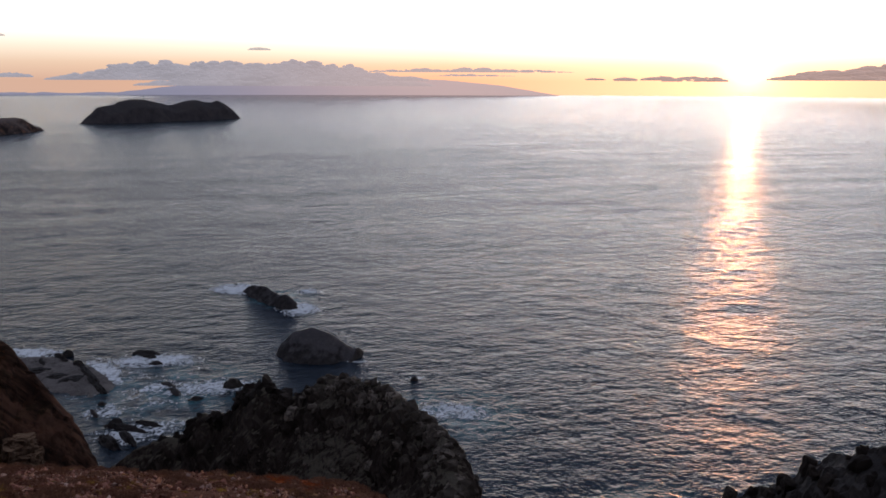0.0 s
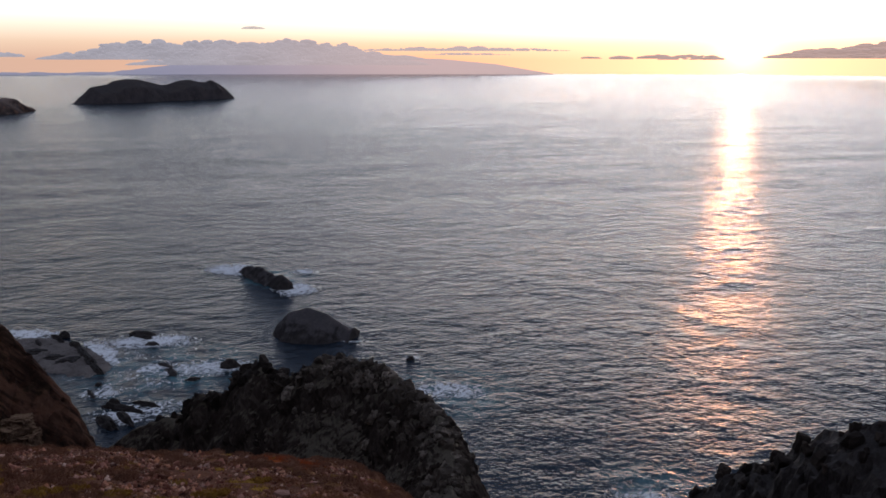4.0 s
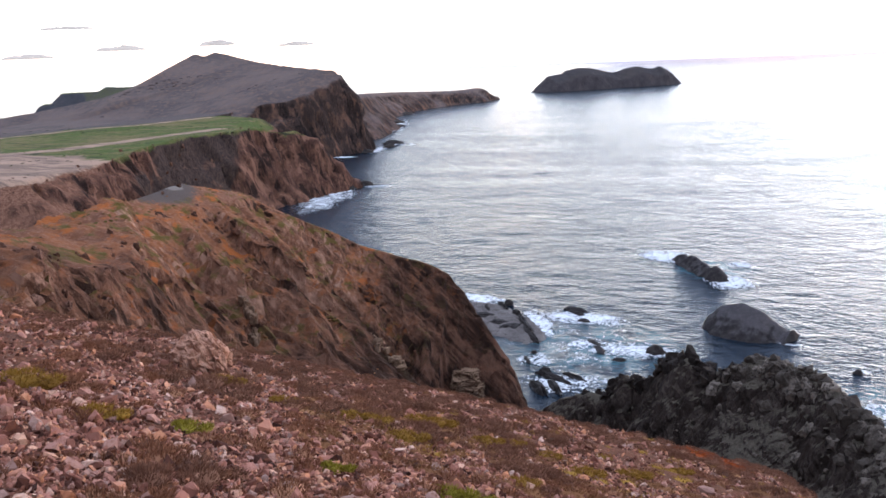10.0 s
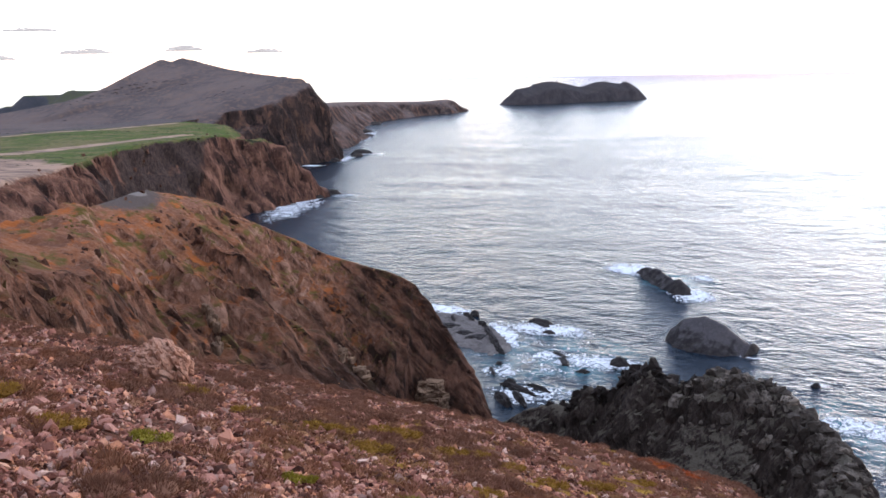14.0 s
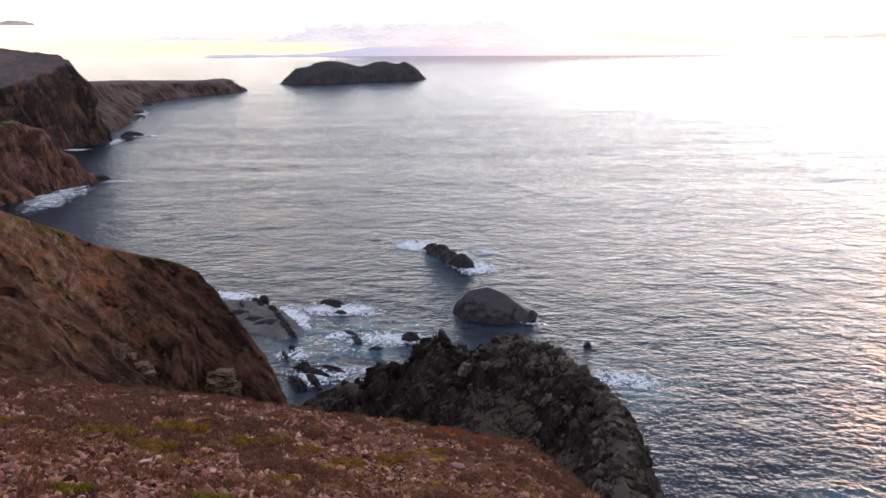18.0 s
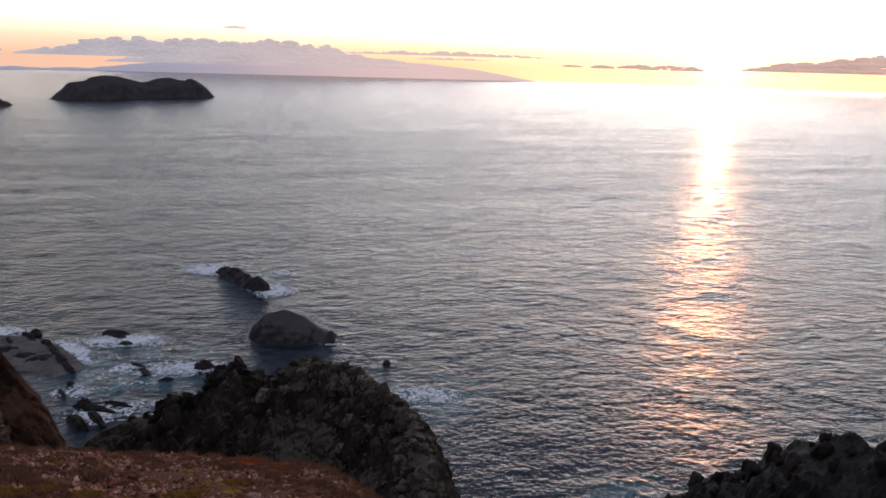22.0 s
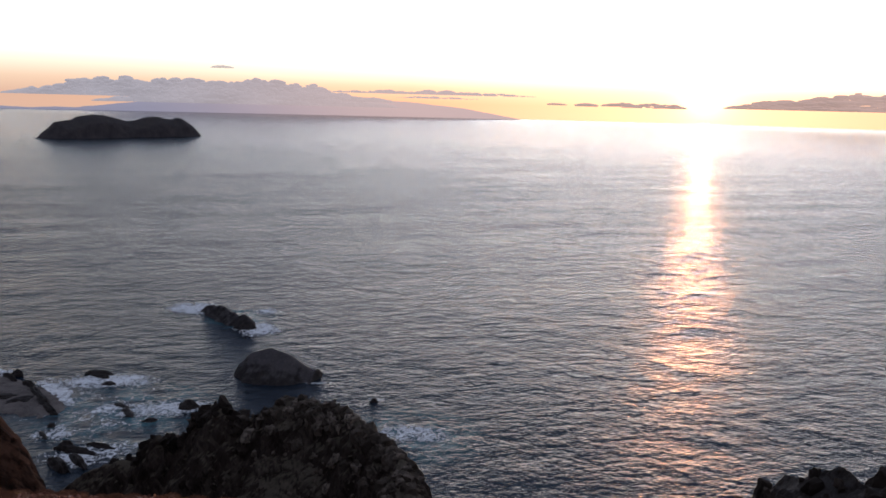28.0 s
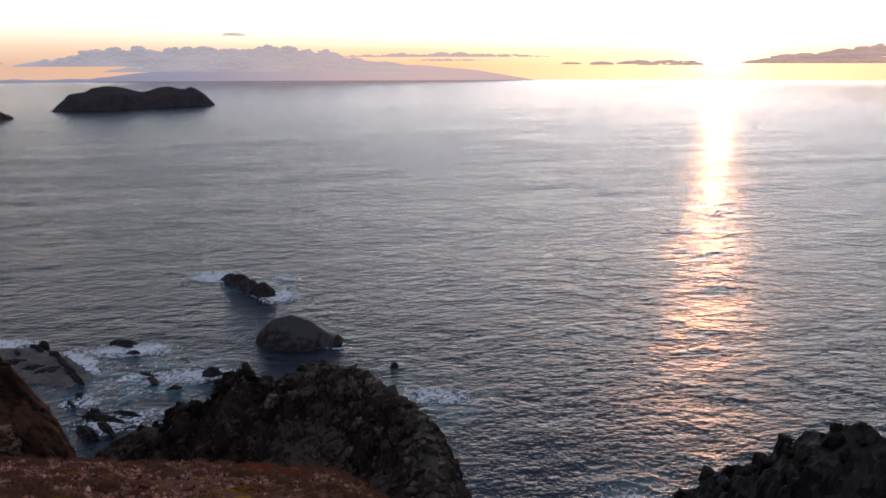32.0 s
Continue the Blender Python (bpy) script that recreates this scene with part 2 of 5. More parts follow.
    crack = node(n, "ShaderNodeBump", Strength=0.5, Distance=0.5 * size)
    l.new(mask(n, l, joints.outputs["Distance"], 0.0, 0.12), crack.inputs["Height"])
    l.new(crack.outputs[0], first.inputs["Normal"])
    return m


M_HILL = land_material("rust_soil", ((0.15, 0.058, 0.031), (0.09, 0.035, 0.02), (0.21, 0.09, 0.052)),
                       ((0.12, 0.07, 0.05), (0.22, 0.13, 0.1), (0.32, 0.21, 0.17)), None, 0.05)
M_RIDGE = land_material("ridge_rock", ((0.28, 0.112, 0.05), (0.19, 0.086, 0.05), (0.33, 0.165, 0.105)),
                        ((0.040, 0.021, 0.014), (0.25, 0.12, 0.075), (0.46, 0.27, 0.19)), (0.135, 0.095, 0.026), 0.4, (0.36, 0.60),
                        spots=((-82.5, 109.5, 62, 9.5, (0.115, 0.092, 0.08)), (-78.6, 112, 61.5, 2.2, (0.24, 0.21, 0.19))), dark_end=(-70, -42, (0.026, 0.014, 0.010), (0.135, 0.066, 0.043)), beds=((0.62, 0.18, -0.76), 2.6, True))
M_DARK = land_material("dark_basalt", ((0.105, 0.09, 0.068), (0.085, 0.072, 0.054), (0.125, 0.106, 0.08)),
                       ((0.024, 0.017, 0.013), (0.043, 0.031, 0.025), (0.08, 0.062, 0.05)), None, 0.9, (0.66, 0.84), beds=((-0.5, 0.3, 0.8), 1.6))
M_WET = land_material("wet_black_rock", ((0.05, 0.044, 0.042), (0.036, 0.032, 0.031), (0.068, 0.06, 0.057)),
                      ((0.014, 0.011, 0.010), (0.032, 0.026, 0.024), (0.075, 0.063, 0.057)), None, 0.35, (0.66, 0.84), 0.6)
M_PLATEAU = land_material("plateau_turf", ((0.095, 0.135, 0.028), (0.21, 0.175, 0.07), (0.05, 0.075, 0.022)),
                          ((0.03, 0.017, 0.014), (0.115, 0.055, 0.039), (0.27, 0.14, 0.095)), None, 1.6, (0.6, 0.85), shore=(0.50, 0.33, 0.235), beds=((0.2, 0.1, -0.97), 5.0))
# the cliffs' blue-grey has haze and shade painted in with the rock
M_FARHILL = land_material("hazed_hill_turf", ((0.09, 0.11, 0.04), (0.08, 0.075, 0.06), (0.10, 0.10, 0.05)), ((0.05, 0.055, 0.065), (0.07, 0.07, 0.08), (0.09, 0.085, 0.09)), None, 4.0, (0.8, 0.95))
M_MOUNT = land_material("mountain_heath", ((0.18, 0.138, 0.125), (0.112, 0.092, 0.09), (0.23, 0.155, 0.122)),
                        ((0.025, 0.018, 0.017), (0.062, 0.041, 0.035), (0.17, 0.09, 0.062)), None, 3.0, (0.6, 0.85), beds=((0.1, 0.1, -0.97), 8.0))
# sea haze is mixed into the rock colour, making it paler and bluer
M_FAR = land_material("hazed_far_rock", ((0.075, 0.066, 0.065), (0.065, 0.06, 0.064), (0.09, 0.078, 0.075)),
                      ((0.045, 0.041, 0.045), (0.068, 0.06, 0.064), (0.09, 0.076, 0.078)), None, 4.0)


def water_material():
    m, n, l, bsdf = material("sea_water")
    geo = n.new("ShaderNodeNewGeometry")
    pale = None
    for x, y, r in ((48, 181, 17), (-22, 212, 24), (74, 122, 14), (12, 300, 14)):
        d = n.new("ShaderNodeVectorMath")
        d.operation = "DISTANCE"
        l.new(geo.outputs["Position"], d.inputs[0])
        d.inputs[1].default_value = (x, y, 0)
        k = mask(n, l, d.outputs["Value"], r * 1.3, r * 0.2)
        if pale is None:
            pale = k
        else:
            top = n.new("ShaderNodeMath")
            top.operation = "MAXIMUM"
            l.new(pale, top.inputs[0])
            l.new(k, top.inputs[1])
            pale = top.outputs[0]
    cut = n.new("ShaderNodeMath")
    cut.operation = "MULTIPLY"
    l.new(pale, cut.inputs[0])
    l.new(mask(n, l, noise_tex(n, l, 0.13, 5, 0.6), 0.35, 0.65), cut.inputs[1])
    l.new(mix(n, l, cut.outputs[0], (0.007, 0.016, 0.028), (0.05, 0.15, 0.18)), bsdf.inputs["Base Color"])
    slick = noise_tex(n, l, 0.012, 5, 0.6, (0.35, 2.2, 1, 8), 1.0)
    rr = n.new("ShaderNodeMapRange")
    rr.inputs["From Min"].default_value, rr.inputs["From Max"].default_value = 0.35, 0.65
    rr.inputs["To Min"].default_value, rr.inputs["To Max"].default_value = 0.86, 1.12
    l.new(slick, rr.inputs[0])
    # the open water is rougher than the lee of the cliffs
    lee = n.new("ShaderNodeVectorMath")
    lee.operation = "LENGTH"
    l.new(geo.outputs["Position"], lee.inputs[0])
    open_sea = n.new("ShaderNodeMapRange")
    open_sea.inputs["From Min"].default_value, open_sea.inputs["From Max"].default_value = 150, 650
    open_sea.inputs["To Min"].default_value, open_sea.inputs["To Max"].default_value = 0.165, 0.24
    l.new(lee.outputs["Value"], open_sea.inputs[0])
    rough = n.new("ShaderNodeMath")
    rough.operation = "MULTIPLY"
    l.new(rr.outputs[0], rough.inputs[0])
    l.new(open_sea.outputs[0], rough.inputs[1])
    offing = n.new("ShaderNodeMapRange")
    offing.inputs["From Min"].default_value, offing.inputs["From Max"].default_value = 700, 1900
    offing.inputs["To Min"].default_value, offing.inputs["To Max"].default_value = 1.0, 0.62
    l.new(lee.outputs["Value"], offing.inputs[0])
    far_rough = n.new("ShaderNodeMath")
    far_rough.operation = "MULTIPLY"
    l.new(rough.outputs[0], far_rough.inputs[0])
    l.new(offing.outputs[0], far_rough.inputs[1])
    l.new(far_rough.outputs[0], bsdf.inputs["Roughness"])
    bsdf.inputs["IOR"].default_value = 1.333
    normal = None
    for scale, dist, detail, stretch in ((0.03, 0.7, 3, (0.8, 1.2, 1)), (0.1, 1.1, 3, (0.85, 1.2, 1)), (0.25, 0.5, 2, (0.85, 1.2, 1)), (0.5, 0.35, 3, (1.05, 1.0, 1)), (1.3, 0.21, 2, (1.1, 0.95, 1))):
        b = node(n, "ShaderNodeBump", Strength=1.0, Distance=dist)
        l.new(noise_tex(n, l, scale, detail, 0.6, stretch), b.inputs["Height"])
        if normal:
            l.new(normal, b.inputs["Normal"])
        normal = b.outputs[0]
    l.new(normal, bsdf.inputs["Normal"])
    return m


M_SEA = water_material()


# ---- large structure ----
def sheet(name, verts, faces, mat, smooth=False):
    me = bpy.data.meshes.new(name)
    verts, faces = np.asarray(verts, np.float32), np.asarray(faces, np.int32)
    k = faces.shape[1]
    me.vertices.add(len(verts))
    me.vertices.foreach_set("co", verts.ravel())
    me.loops.add(faces.size)
    me.loops.foreach_set("vertex_index", faces.ravel())
    me.polygons.add(len(faces))
    me.polygons.foreach_set("loop_start", np.arange(0, faces.size, k, dtype=np.int32))
    me.polygons.foreach_set("loop_total", np.full(len(faces), k, np.int32))
    me.polygons.foreach_set("use_smooth", np.full(len(faces), smooth))
    me.update(calc_edges=True)
    me.materials.append(mat)
    return new(name, me)


def grid_faces(nu, nv, wrap=False):
    i, j = np.meshgrid(np.arange(nu if wrap else nu - 1), np.arange(nv - 1), indexing="ij")
    a, b = i * nv + j, ((i + 1) % nu) * nv + j
    return np.stack([a, b, b + 1, a + 1], -1).reshape(-1, 4)


def relief(name, x0, x1, y0, y1, pitch, height, mat, rough=0.0, grain=4.0, low=-3.0, smooth=True, seed=5, blocks=None):
    """A landform over a rectangle of the plan; rough pushes the steep rock about sideways."""
    nx, ny = int((x1 - x0) / pitch) + 1, int((y1 - y0) / pitch) + 1
    x, y = np.meshgrid(np.linspace(x0, x1, nx), np.linspace(y0, y1, ny), indexing="ij")
    z = height(x, y)
    f = grid_faces(nx, ny)
    keep = (z.ravel()[f] > low).any(1)
    f = f[keep]
    if rough:
        gx, gy = np.gradient(z, pitch)
        steep = step01(0.4, 1.4, np.hypot(gx, gy))
        dx = fbm(x / grain, y / grain, z / grain, 3, seed) * rough * steep
        dy = fbm(x / grain, y / grain, z / grain, 3, seed + 40) * rough * steep
        x, y = x + dx, y + dy
        if blocks:
            # joints and blocks: size, relief, and how much taller than wide
            size, deep, tall = blocks
            up = np.sqrt(gx * gx + gy * gy + 1)
            own, edge = cells(x / size, y / size, z / (size * tall), seed + 60)
            own2, edge2 = cells(x / size * 2.3, y / size * 2.3, z / (size * tall) * 2.3, seed + 70)
            push = steep * deep * (own - 0.8 * step01(0.16, 0.0, edge) + 0.45 * own2 - 0.3 * step01(0.16, 0.0, edge2))
            x, y, z = x - gx / up * push, y - gy / up * push, z + push / up
    used, inverse = np.unique(f, return_inverse=True)
    v = np.stack([x, y, z], -1).reshape(-1, 3)[used]
    return sheet(name, v, inverse.reshape(-1, 4), mat, smooth)


def crest_field(pts, x, y):
    """Distance from a crest line, the crest's height there, the way along it, and the side (1 on its right)."""
    best = np.full(x.shape, 1e9)
    zc, along, side = np.zeros(x.shape), np.zeros(x.shape), np.zeros(x.shape)
    run = 0.0
    for (ax, ay, az), (bx, by, bz) in zip(pts, pts[1:]):
        ux, uy = bx - ax, by - ay
        n2 = ux * ux + uy * uy
        t = np.clip(((x - ax) * ux + (y - ay) * uy) / n2, 0, 1)
        d = np.hypot(x - ax - t * ux, y - ay - t * uy)
        near = d < best
        best = np.where(near, d, best)
        zc = np.where(near, az + t * (bz - az), zc)
        along = np.where(near, run + t * math.sqrt(n2), along)
        side = np.where(near, np.sign((x - ax) * uy - (y - ay) * ux), side)
        run += math.sqrt(n2)
    return best, zc, along, side


def plan(rows):
    """Crest points from bearing, distance and height."""
    return [(d * math.sin(radians(a)), d * math.cos(radians(a)), z) for a, d, z in rows]


def hill_height(x, y):
    d2 = x * x + y * y
    down = x * math.sin(radians(25)) + y * math.cos(radians(25))
    z = EYE - 1.6 - 0.44 * down - 0.00178 * d2
    z = np.where(down < -20, EYE - 1.6 + 0.44 * 20 - 0.1 * (down + 20) - 0.0005 * d2, z)
    d = np.sqrt(d2)
    # the slope turns away towards the gully
    bearing = np.degrees(np.arctan2(x, y))
    z = z - 0.0105 * d * np.clip(bearing - 7.3, 0, 45) * step01(140, 60, bearing)
    z = z - 0.02 * np.clip(d - 38, 0, 1e9) ** 2
    return z + (0.12 * fbm(x / 2.2, y / 2.2, 0, 4, 3) + 0.045 * fbm(x / 0.7, y / 0.7, 0, 3, 4, True)) * step01(1.5, 5, d) + 0.35 * fbm(x / 9, y / 9, 0, 3, 8) * step01(6, 20, d)


RIDGE = plan([(-70, 95, 66), (-52, 100, 64), (-44, 110, 61), (-38, 125, 61.5), (-33.4, 140, 62), (-29.8, 150, 58), (-26, 155, 50.7), (-22.3, 158, 44.4),
              (-18.7, 160, 40.3), (-16.4, 160, 37), (-15.4, 159, 33), (-14.7, 158, 29.5), (-13.5, 156, 24.5), (-12.0, 154, 17),
              (-10.4, 152, 7), (-9.3, 150, -1), (-8.6, 148, -9)])


def ridge_height(x, y):
    wx = x + 4 * fbm(x / 25, y / 25, 0, 3, 21)
    wy = y + 4 * fbm(x / 25, y / 25, 0, 3, 22)
    d, zc, s, side = crest_field(RIDGE, wx, wy)
    # the seaward end is a bare steep cliff
    end = step01(83, 106, s)
    brow = (7 + 5 * fbm(s / 30, 0, 0, 2, 36)) * (1 - 0.85 * end)
    fall = 0.38 * np.minimum(d, brow) + np.where(side > 0, 1.05 + 0.5 * end, 1.1 + 1.2 * end) * np.clip(d - brow, 0, 1e9)
    fall = fall - 0.35 * np.clip(d - 45, 0, 1e9)
    skew = s + 0.35 * d + 6 * end * fbm(x / 8, y / 8, 0, 2, 29)
    gully = 7.5 * fbm(skew / 17 + 0.5 * fbm(x / 22, y / 22, 0, 2, 30), d / 70, 0, 3, 31, True, 0.5) * step01(4, 18, d)
    rib = (0.6 + 1.3 * end) * fbm(skew / 3.2, d / 18, 0, 3, 32, True) * step01(6 - 4 * end, 14 - 6 * end, d)
    # tilted beds: a long back and a steep face each
    patchy = 0.3 + 0.7 * step01(-0.1, 0.35, fbm(x / 28, y / 28, 0, 2, 38))
    beds = 0
    for wide, tall, seed in ((13.0, 4.0, 37), (4.6, 1.5, 39)):
        q = (s - 0.2 * d) / wide + 0.8 * fbm(x / 20, y / 20, 0, 3, seed)
        q = q - np.floor(q)
        beds = beds + tall * (np.where(q < 0.12, q / 0.12, (1 - q) / 0.88) - 0.5)
    beds = beds * patchy * step01(5, 15, d) * (1 - 0.8 * end)
    z = zc - 0.6 - fall + gully - 2.0 * step01(4, 18, d) + rib + beds + 0.7 * fbm(x / 3, y / 3, 0, 4, 33) * step01(1, 6, d) + 0.6 * fbm(x / 9, y / 9, 0, 3, 34)
    # the nearer shoulder with its broken face
    r = np.hypot(x, y)
    b = np.degrees(np.arctan2(x, y)) + 1.3 * fbm(x / 9, y / 9, 0, 3, 26)
    front = np.interp(b, [-60, -45, -41, -38], [78, 84, 88, 92]) + 2.2 * fbm(b / 2.5, 0, 0, 3, 27, True)
    top = np.interp(b, [-60, -45, -42.9, -41.2, -39, -37.8], [68, 64.7, 62.2, 60, 58.7, 58]) + 0.1 * (r - front)
    over, off = np.clip(front - r, 0, 1e9), np.clip(b + 38, 0, 1e9) * r * 0.0175
    bench = np.minimum(top, zc + 0.3 - 0.08 * d) - 0.95 * over - 1.3 * off + 1.3 * fbm(x / 6, y / 6, 0, 4, 28, True) * step01(40, 15, d)
    return np.where((side > 0) & (b < -30), np.maximum(z, bench), z)


PROMONTORY = plan([(-12.0, 172.0, -6.0), (-9.5, 166.0, 3.0), (-7.0, 160.0, 10.0), (-4.58, 154.7, 11.7), (-4.09, 153.4, 14.3), (-2.95, 150.4, 18.4), (-2.04, 148.5, 17.2),
                   (-1.48, 147.4, 18.4), (-0.94, 146.3, 21.7), (-0.03, 143.6, 23.6), (1.03, 140.2, 26.3), (1.82, 138.7, 25.8), (2.31, 137.9, 25.0), (4.14, 135.4, 26.8),
                   (4.87, 134.4, 29.2), (6.36, 131.9, 30.5), (7.28, 130.3, 30.9), (8.93, 127.4, 31.4), (10.76, 122.6, 31.1), (12.23, 117.9, 30.4), (12.93, 114.8, 29.1),
                   (13.95, 108.4, 30.0), (14.8, 98.0, 28.6), (15.1, 88.0, 30.0), (15.2, 76.0, 27.0)])


def promontory_height(x, y):
    wx = x + 1.5 * fbm(x / 8, y / 8, 0, 2, 41)
    wy = y + 1.5 * fbm(x / 8, y / 8, 0, 2, 42)
    d, zc, s, side = crest_field(PROMONTORY, wx, wy)
    spiky = 1 - 0.4 * step01(52, 62, s)
    zc = zc + 0.2 - 0.9 * step01(45, 70, s) + spiky * 0.7 * fbm(s / 2.5, 0, 0, 2, 44)
    crag = 10 - 6 * step01(50, 60, s) + 5 * step01(72, 90, s)
    # rounded tops
    soft = np.sqrt(d * d + 4.0) - 2.0
    inner = 1.9 * np.minimum(soft, crag) + 0.66 * np.clip(soft - crag, 0, 1e9)
    z = zc - np.where(side > 0, inner, 2.4 * soft)
    scree = (side > 0) & (d > crag)
    z = z + 1.5 * fbm(x / 5.5, y / 5.5, 0, 2, 45, True) * step01(1.0, 5, d) * np.where(scree, 0.25, 1)
    floor = 15 - 0.10 * (y - 110) + 0.5 * fbm(x / 6, y / 6, 0, 3, 46) - 24 * step01(10, -8, x)
    return np.where(side > 0, np.maximum(z, np.minimum(floor, zc)), z)


RIGHT = plan([(31, 146, -6), (32.8, 141, 4), (35, 136, 11), (37, 131, 16), (39.4, 125, 23), (41.8, 120, 28.7), (43, 116, 33), (46.4, 110, 35),
              (52, 104, 38), (62, 100, 44), (80, 95, 52)])


def right_height(x, y):
    d, zc, s, side = crest_field(RIGHT, x + 2 * fbm(x / 9, y / 9, 0, 3, 51), y + 2 * fbm(x / 9, y / 9, 0, 3, 52))
    zc = zc + 1.8 * fbm(s / 4, 0, 0, 3, 54, True) - 1.0
    z = zc - np.where(side > 0, 1.2, 2.2) * d
    return z + 2.2 * fbm(x / 5, y / 5, 0, 4, 55, True) * step01(0.5, 4, d)


CAPE = plan([(-70, 330, 46), (-52, 340, 44), (-44, 330, 43), (-40.3, 356, 42), (-36.7, 405, 43), (-33, 450, 44), (-29, 482, 43.6), (-26.5, 500, 36),
             (-23.5, 515, 16), (-22.2, 520, -2), (-21.5, 522, -10)])


BACK = [(-190, 486, 0), (-240, 500, 0), (-290, 520, 0), (-340, 552, 0)]


def cape_height(x, y):
    wx, wy = x + 6 * fbm(x / 40, y / 40, 0, 3, 61), y + 6 * fbm(x / 40, y / 40, 0, 3, 62)
    d, zc, s, side = crest_field(CAPE, wx, wy)
    bank = step01(-36.5, -41, np.degrees(np.arctan2(x, y)))
    cliff = zc - (2.4 - 1.5 * bank) * np.minimum(d, 14) - (1.3 - 0.7 * bank) * np.clip(d - 14, 0, 1e9) + (8 - 4 * bank) * fbm(s / 20, d / 70, 0, 4, 63, True) * step01(1, 10, d)
    flat = step01(2, 50, d) * step01(-238, -285, x)
    top = zc + (43 - zc) * flat + 1.0 * fbm(x / 60, y / 60, 0, 4, 65) * flat + 0.3 * fbm(x / 9, y / 9, 0, 3, 66)
    b, _, _, behind = crest_field(BACK, wx, wy)
    top = np.where((behind > 0) & (x > -340), top - 1.6 * b, top)
    top = top - step01(-385, -450, x) * np.clip(np.hypot(x, y) - 600, 0, 1e9) * 0.35
    knoll = 7 * np.exp(-((x + 222) ** 2 + (y - 452) ** 2) / 120)
    return np.where(side > 0, cliff, top) + knoll * 0.6


MOUNT = plan([(-60, 1150, 5), (-50, 1060, 24), (-46, 1050, 31), (-44.5, 1040, 33.5), (-42.5, 1035, 37.5), (-41, 1030, 42), (-38.5, 1005, 50), (-36.6, 990, 61), (-32.5, 955, 94), (-31.9, 950, 90), (-31.2, 945, 94.5), (-28.5, 880, 82),
              (-26.5, 820, 76), (-23.8, 750, 72.5), (-22.9, 735, 66), (-22.35, 728, 52), (-21.9, 722, 30), (-21.4, 716, -2), (-21.15, 712, -12)])
BRINK = [(-342, 550, 40), (-330, 600, 47), (-303, 630, 54), (-285, 645, 48), (-277, 654, 26), (-268, 664, 4), (-262, 670, -12)]


def mount_height(x, y):
    wx, wy = x + 5 * fbm(x / 50, y / 50, 0, 3, 71), y + 5 * fbm(x / 50, y / 50, 0, 3, 72)
    d, zc, s, side = crest_field(MOUNT, wx, wy)
    rise = 0.24 + 0.9 * step01(-300, -262, x)
    slope = zc - rise * d + (3 * fbm(x / 50, y / 50, 0, 4, 73) + 1.2 * fbm(x / 15, y / 15, 0, 3, 76)) * step01(5, 60, d)
    base = 41 - 3 * step01(640, 580, y) - 30 * step01(-450, -900, x) + 2 * fbm(x / 80, y / 80, 0, 3, 74) - 80 * step01(-342, -300, x)
    slope = np.maximum(slope, base)
    b, zb, sb, sideb = crest_field(BRINK, wx, wy)
    cliff = zb - 2.2 * b + 9 * fbm(sb / 26, b / 70, 0, 4, 75, True) * step01(1, 14, b)
    land = np.where((sideb > 0) & (x > -342), np.minimum(slope, cliff), slope)
    return np.where(side < 0, zc - (0.75 + 1.7 * step01(-400, -340, x)) * d, land)


TAIL = plan([(-24.5, 860, 44), (-22.9, 930, 42), (-22, 1130, 34), (-20, 1240, 30), (-17.8, 1330, 25), (-15.5, 1390, 21), (-14.3, 1425, 21), (-13.6, 1440, 22), (-12.9, 1455, 8), (-12.5, 1470, -8)])


def tail_height(x, y):
    d, zc, s, side = crest_field(TAIL, x + 10 * fbm(x / 50, y / 50, 0, 3, 81), y + 10 * fbm(x / 50, y / 50, 0, 3, 82))
    return zc - 0.12 * np.clip(d, 0, 20) - 1.1 * np.clip(d - 20, 0, 1e9) + 3 * fbm(x / 25, y / 25, 0, 4, 83, True) * step01(8, 30, d)


ISLET = plan([(-9.75, 1650, -4), (-9.6, 1652.78, 4), (-9.1, 1662.03, 17), (-8.8, 1667.58, 29), (-7.8, 1686.08, 33), (-7.5, 1691.62, 38.5), (-6.6, 1708.28, 43), (-5.9, 1721.22, 41), (-5, 1737.88, 34), (-4.54, 1746.38, 29),
              (-4, 1756.38, 31.5), (-3.36, 1768.21, 37.5), (-2.8, 1778.58, 39.5), (-2.2, 1789.67, 34.5), (-1.7, 1798.92, 33.5), (-1.45, 1803.55, 38), (-1.2, 1808.17, 33), (-0.56, 1820.01, 20), (-0.25, 1825.75, 8), (-0.15, 1827.6, -4)])


def islet_height(x, y):
    d, zc, s, side = crest_field(ISLET, x + 6 * fbm(x / 40, y / 40, 0, 3, 91), y + 6 * fbm(x / 40, y / 40, 0, 3, 92))
    return zc - 0.6 * np.clip(d - 6, 0, 25) - 1.6 * np.clip(d - 31, 0, 1e9) + 2 * fbm(x / 22, y / 22, 0, 4, 93, True) * step01(3, 15, d)


HILLS = plan([(-42.75, 1318, -12), (-42.5, 1316, 29), (-42.1, 1312, 37), (-41.5, 1308, 38), (-40.9, 1300, 52), (-38.7, 1285, 51.5), (-38.2, 1280, 57.5), (-37.4, 1275, 56), (-35.5, 1270, 56), (-32, 1260, 40)])


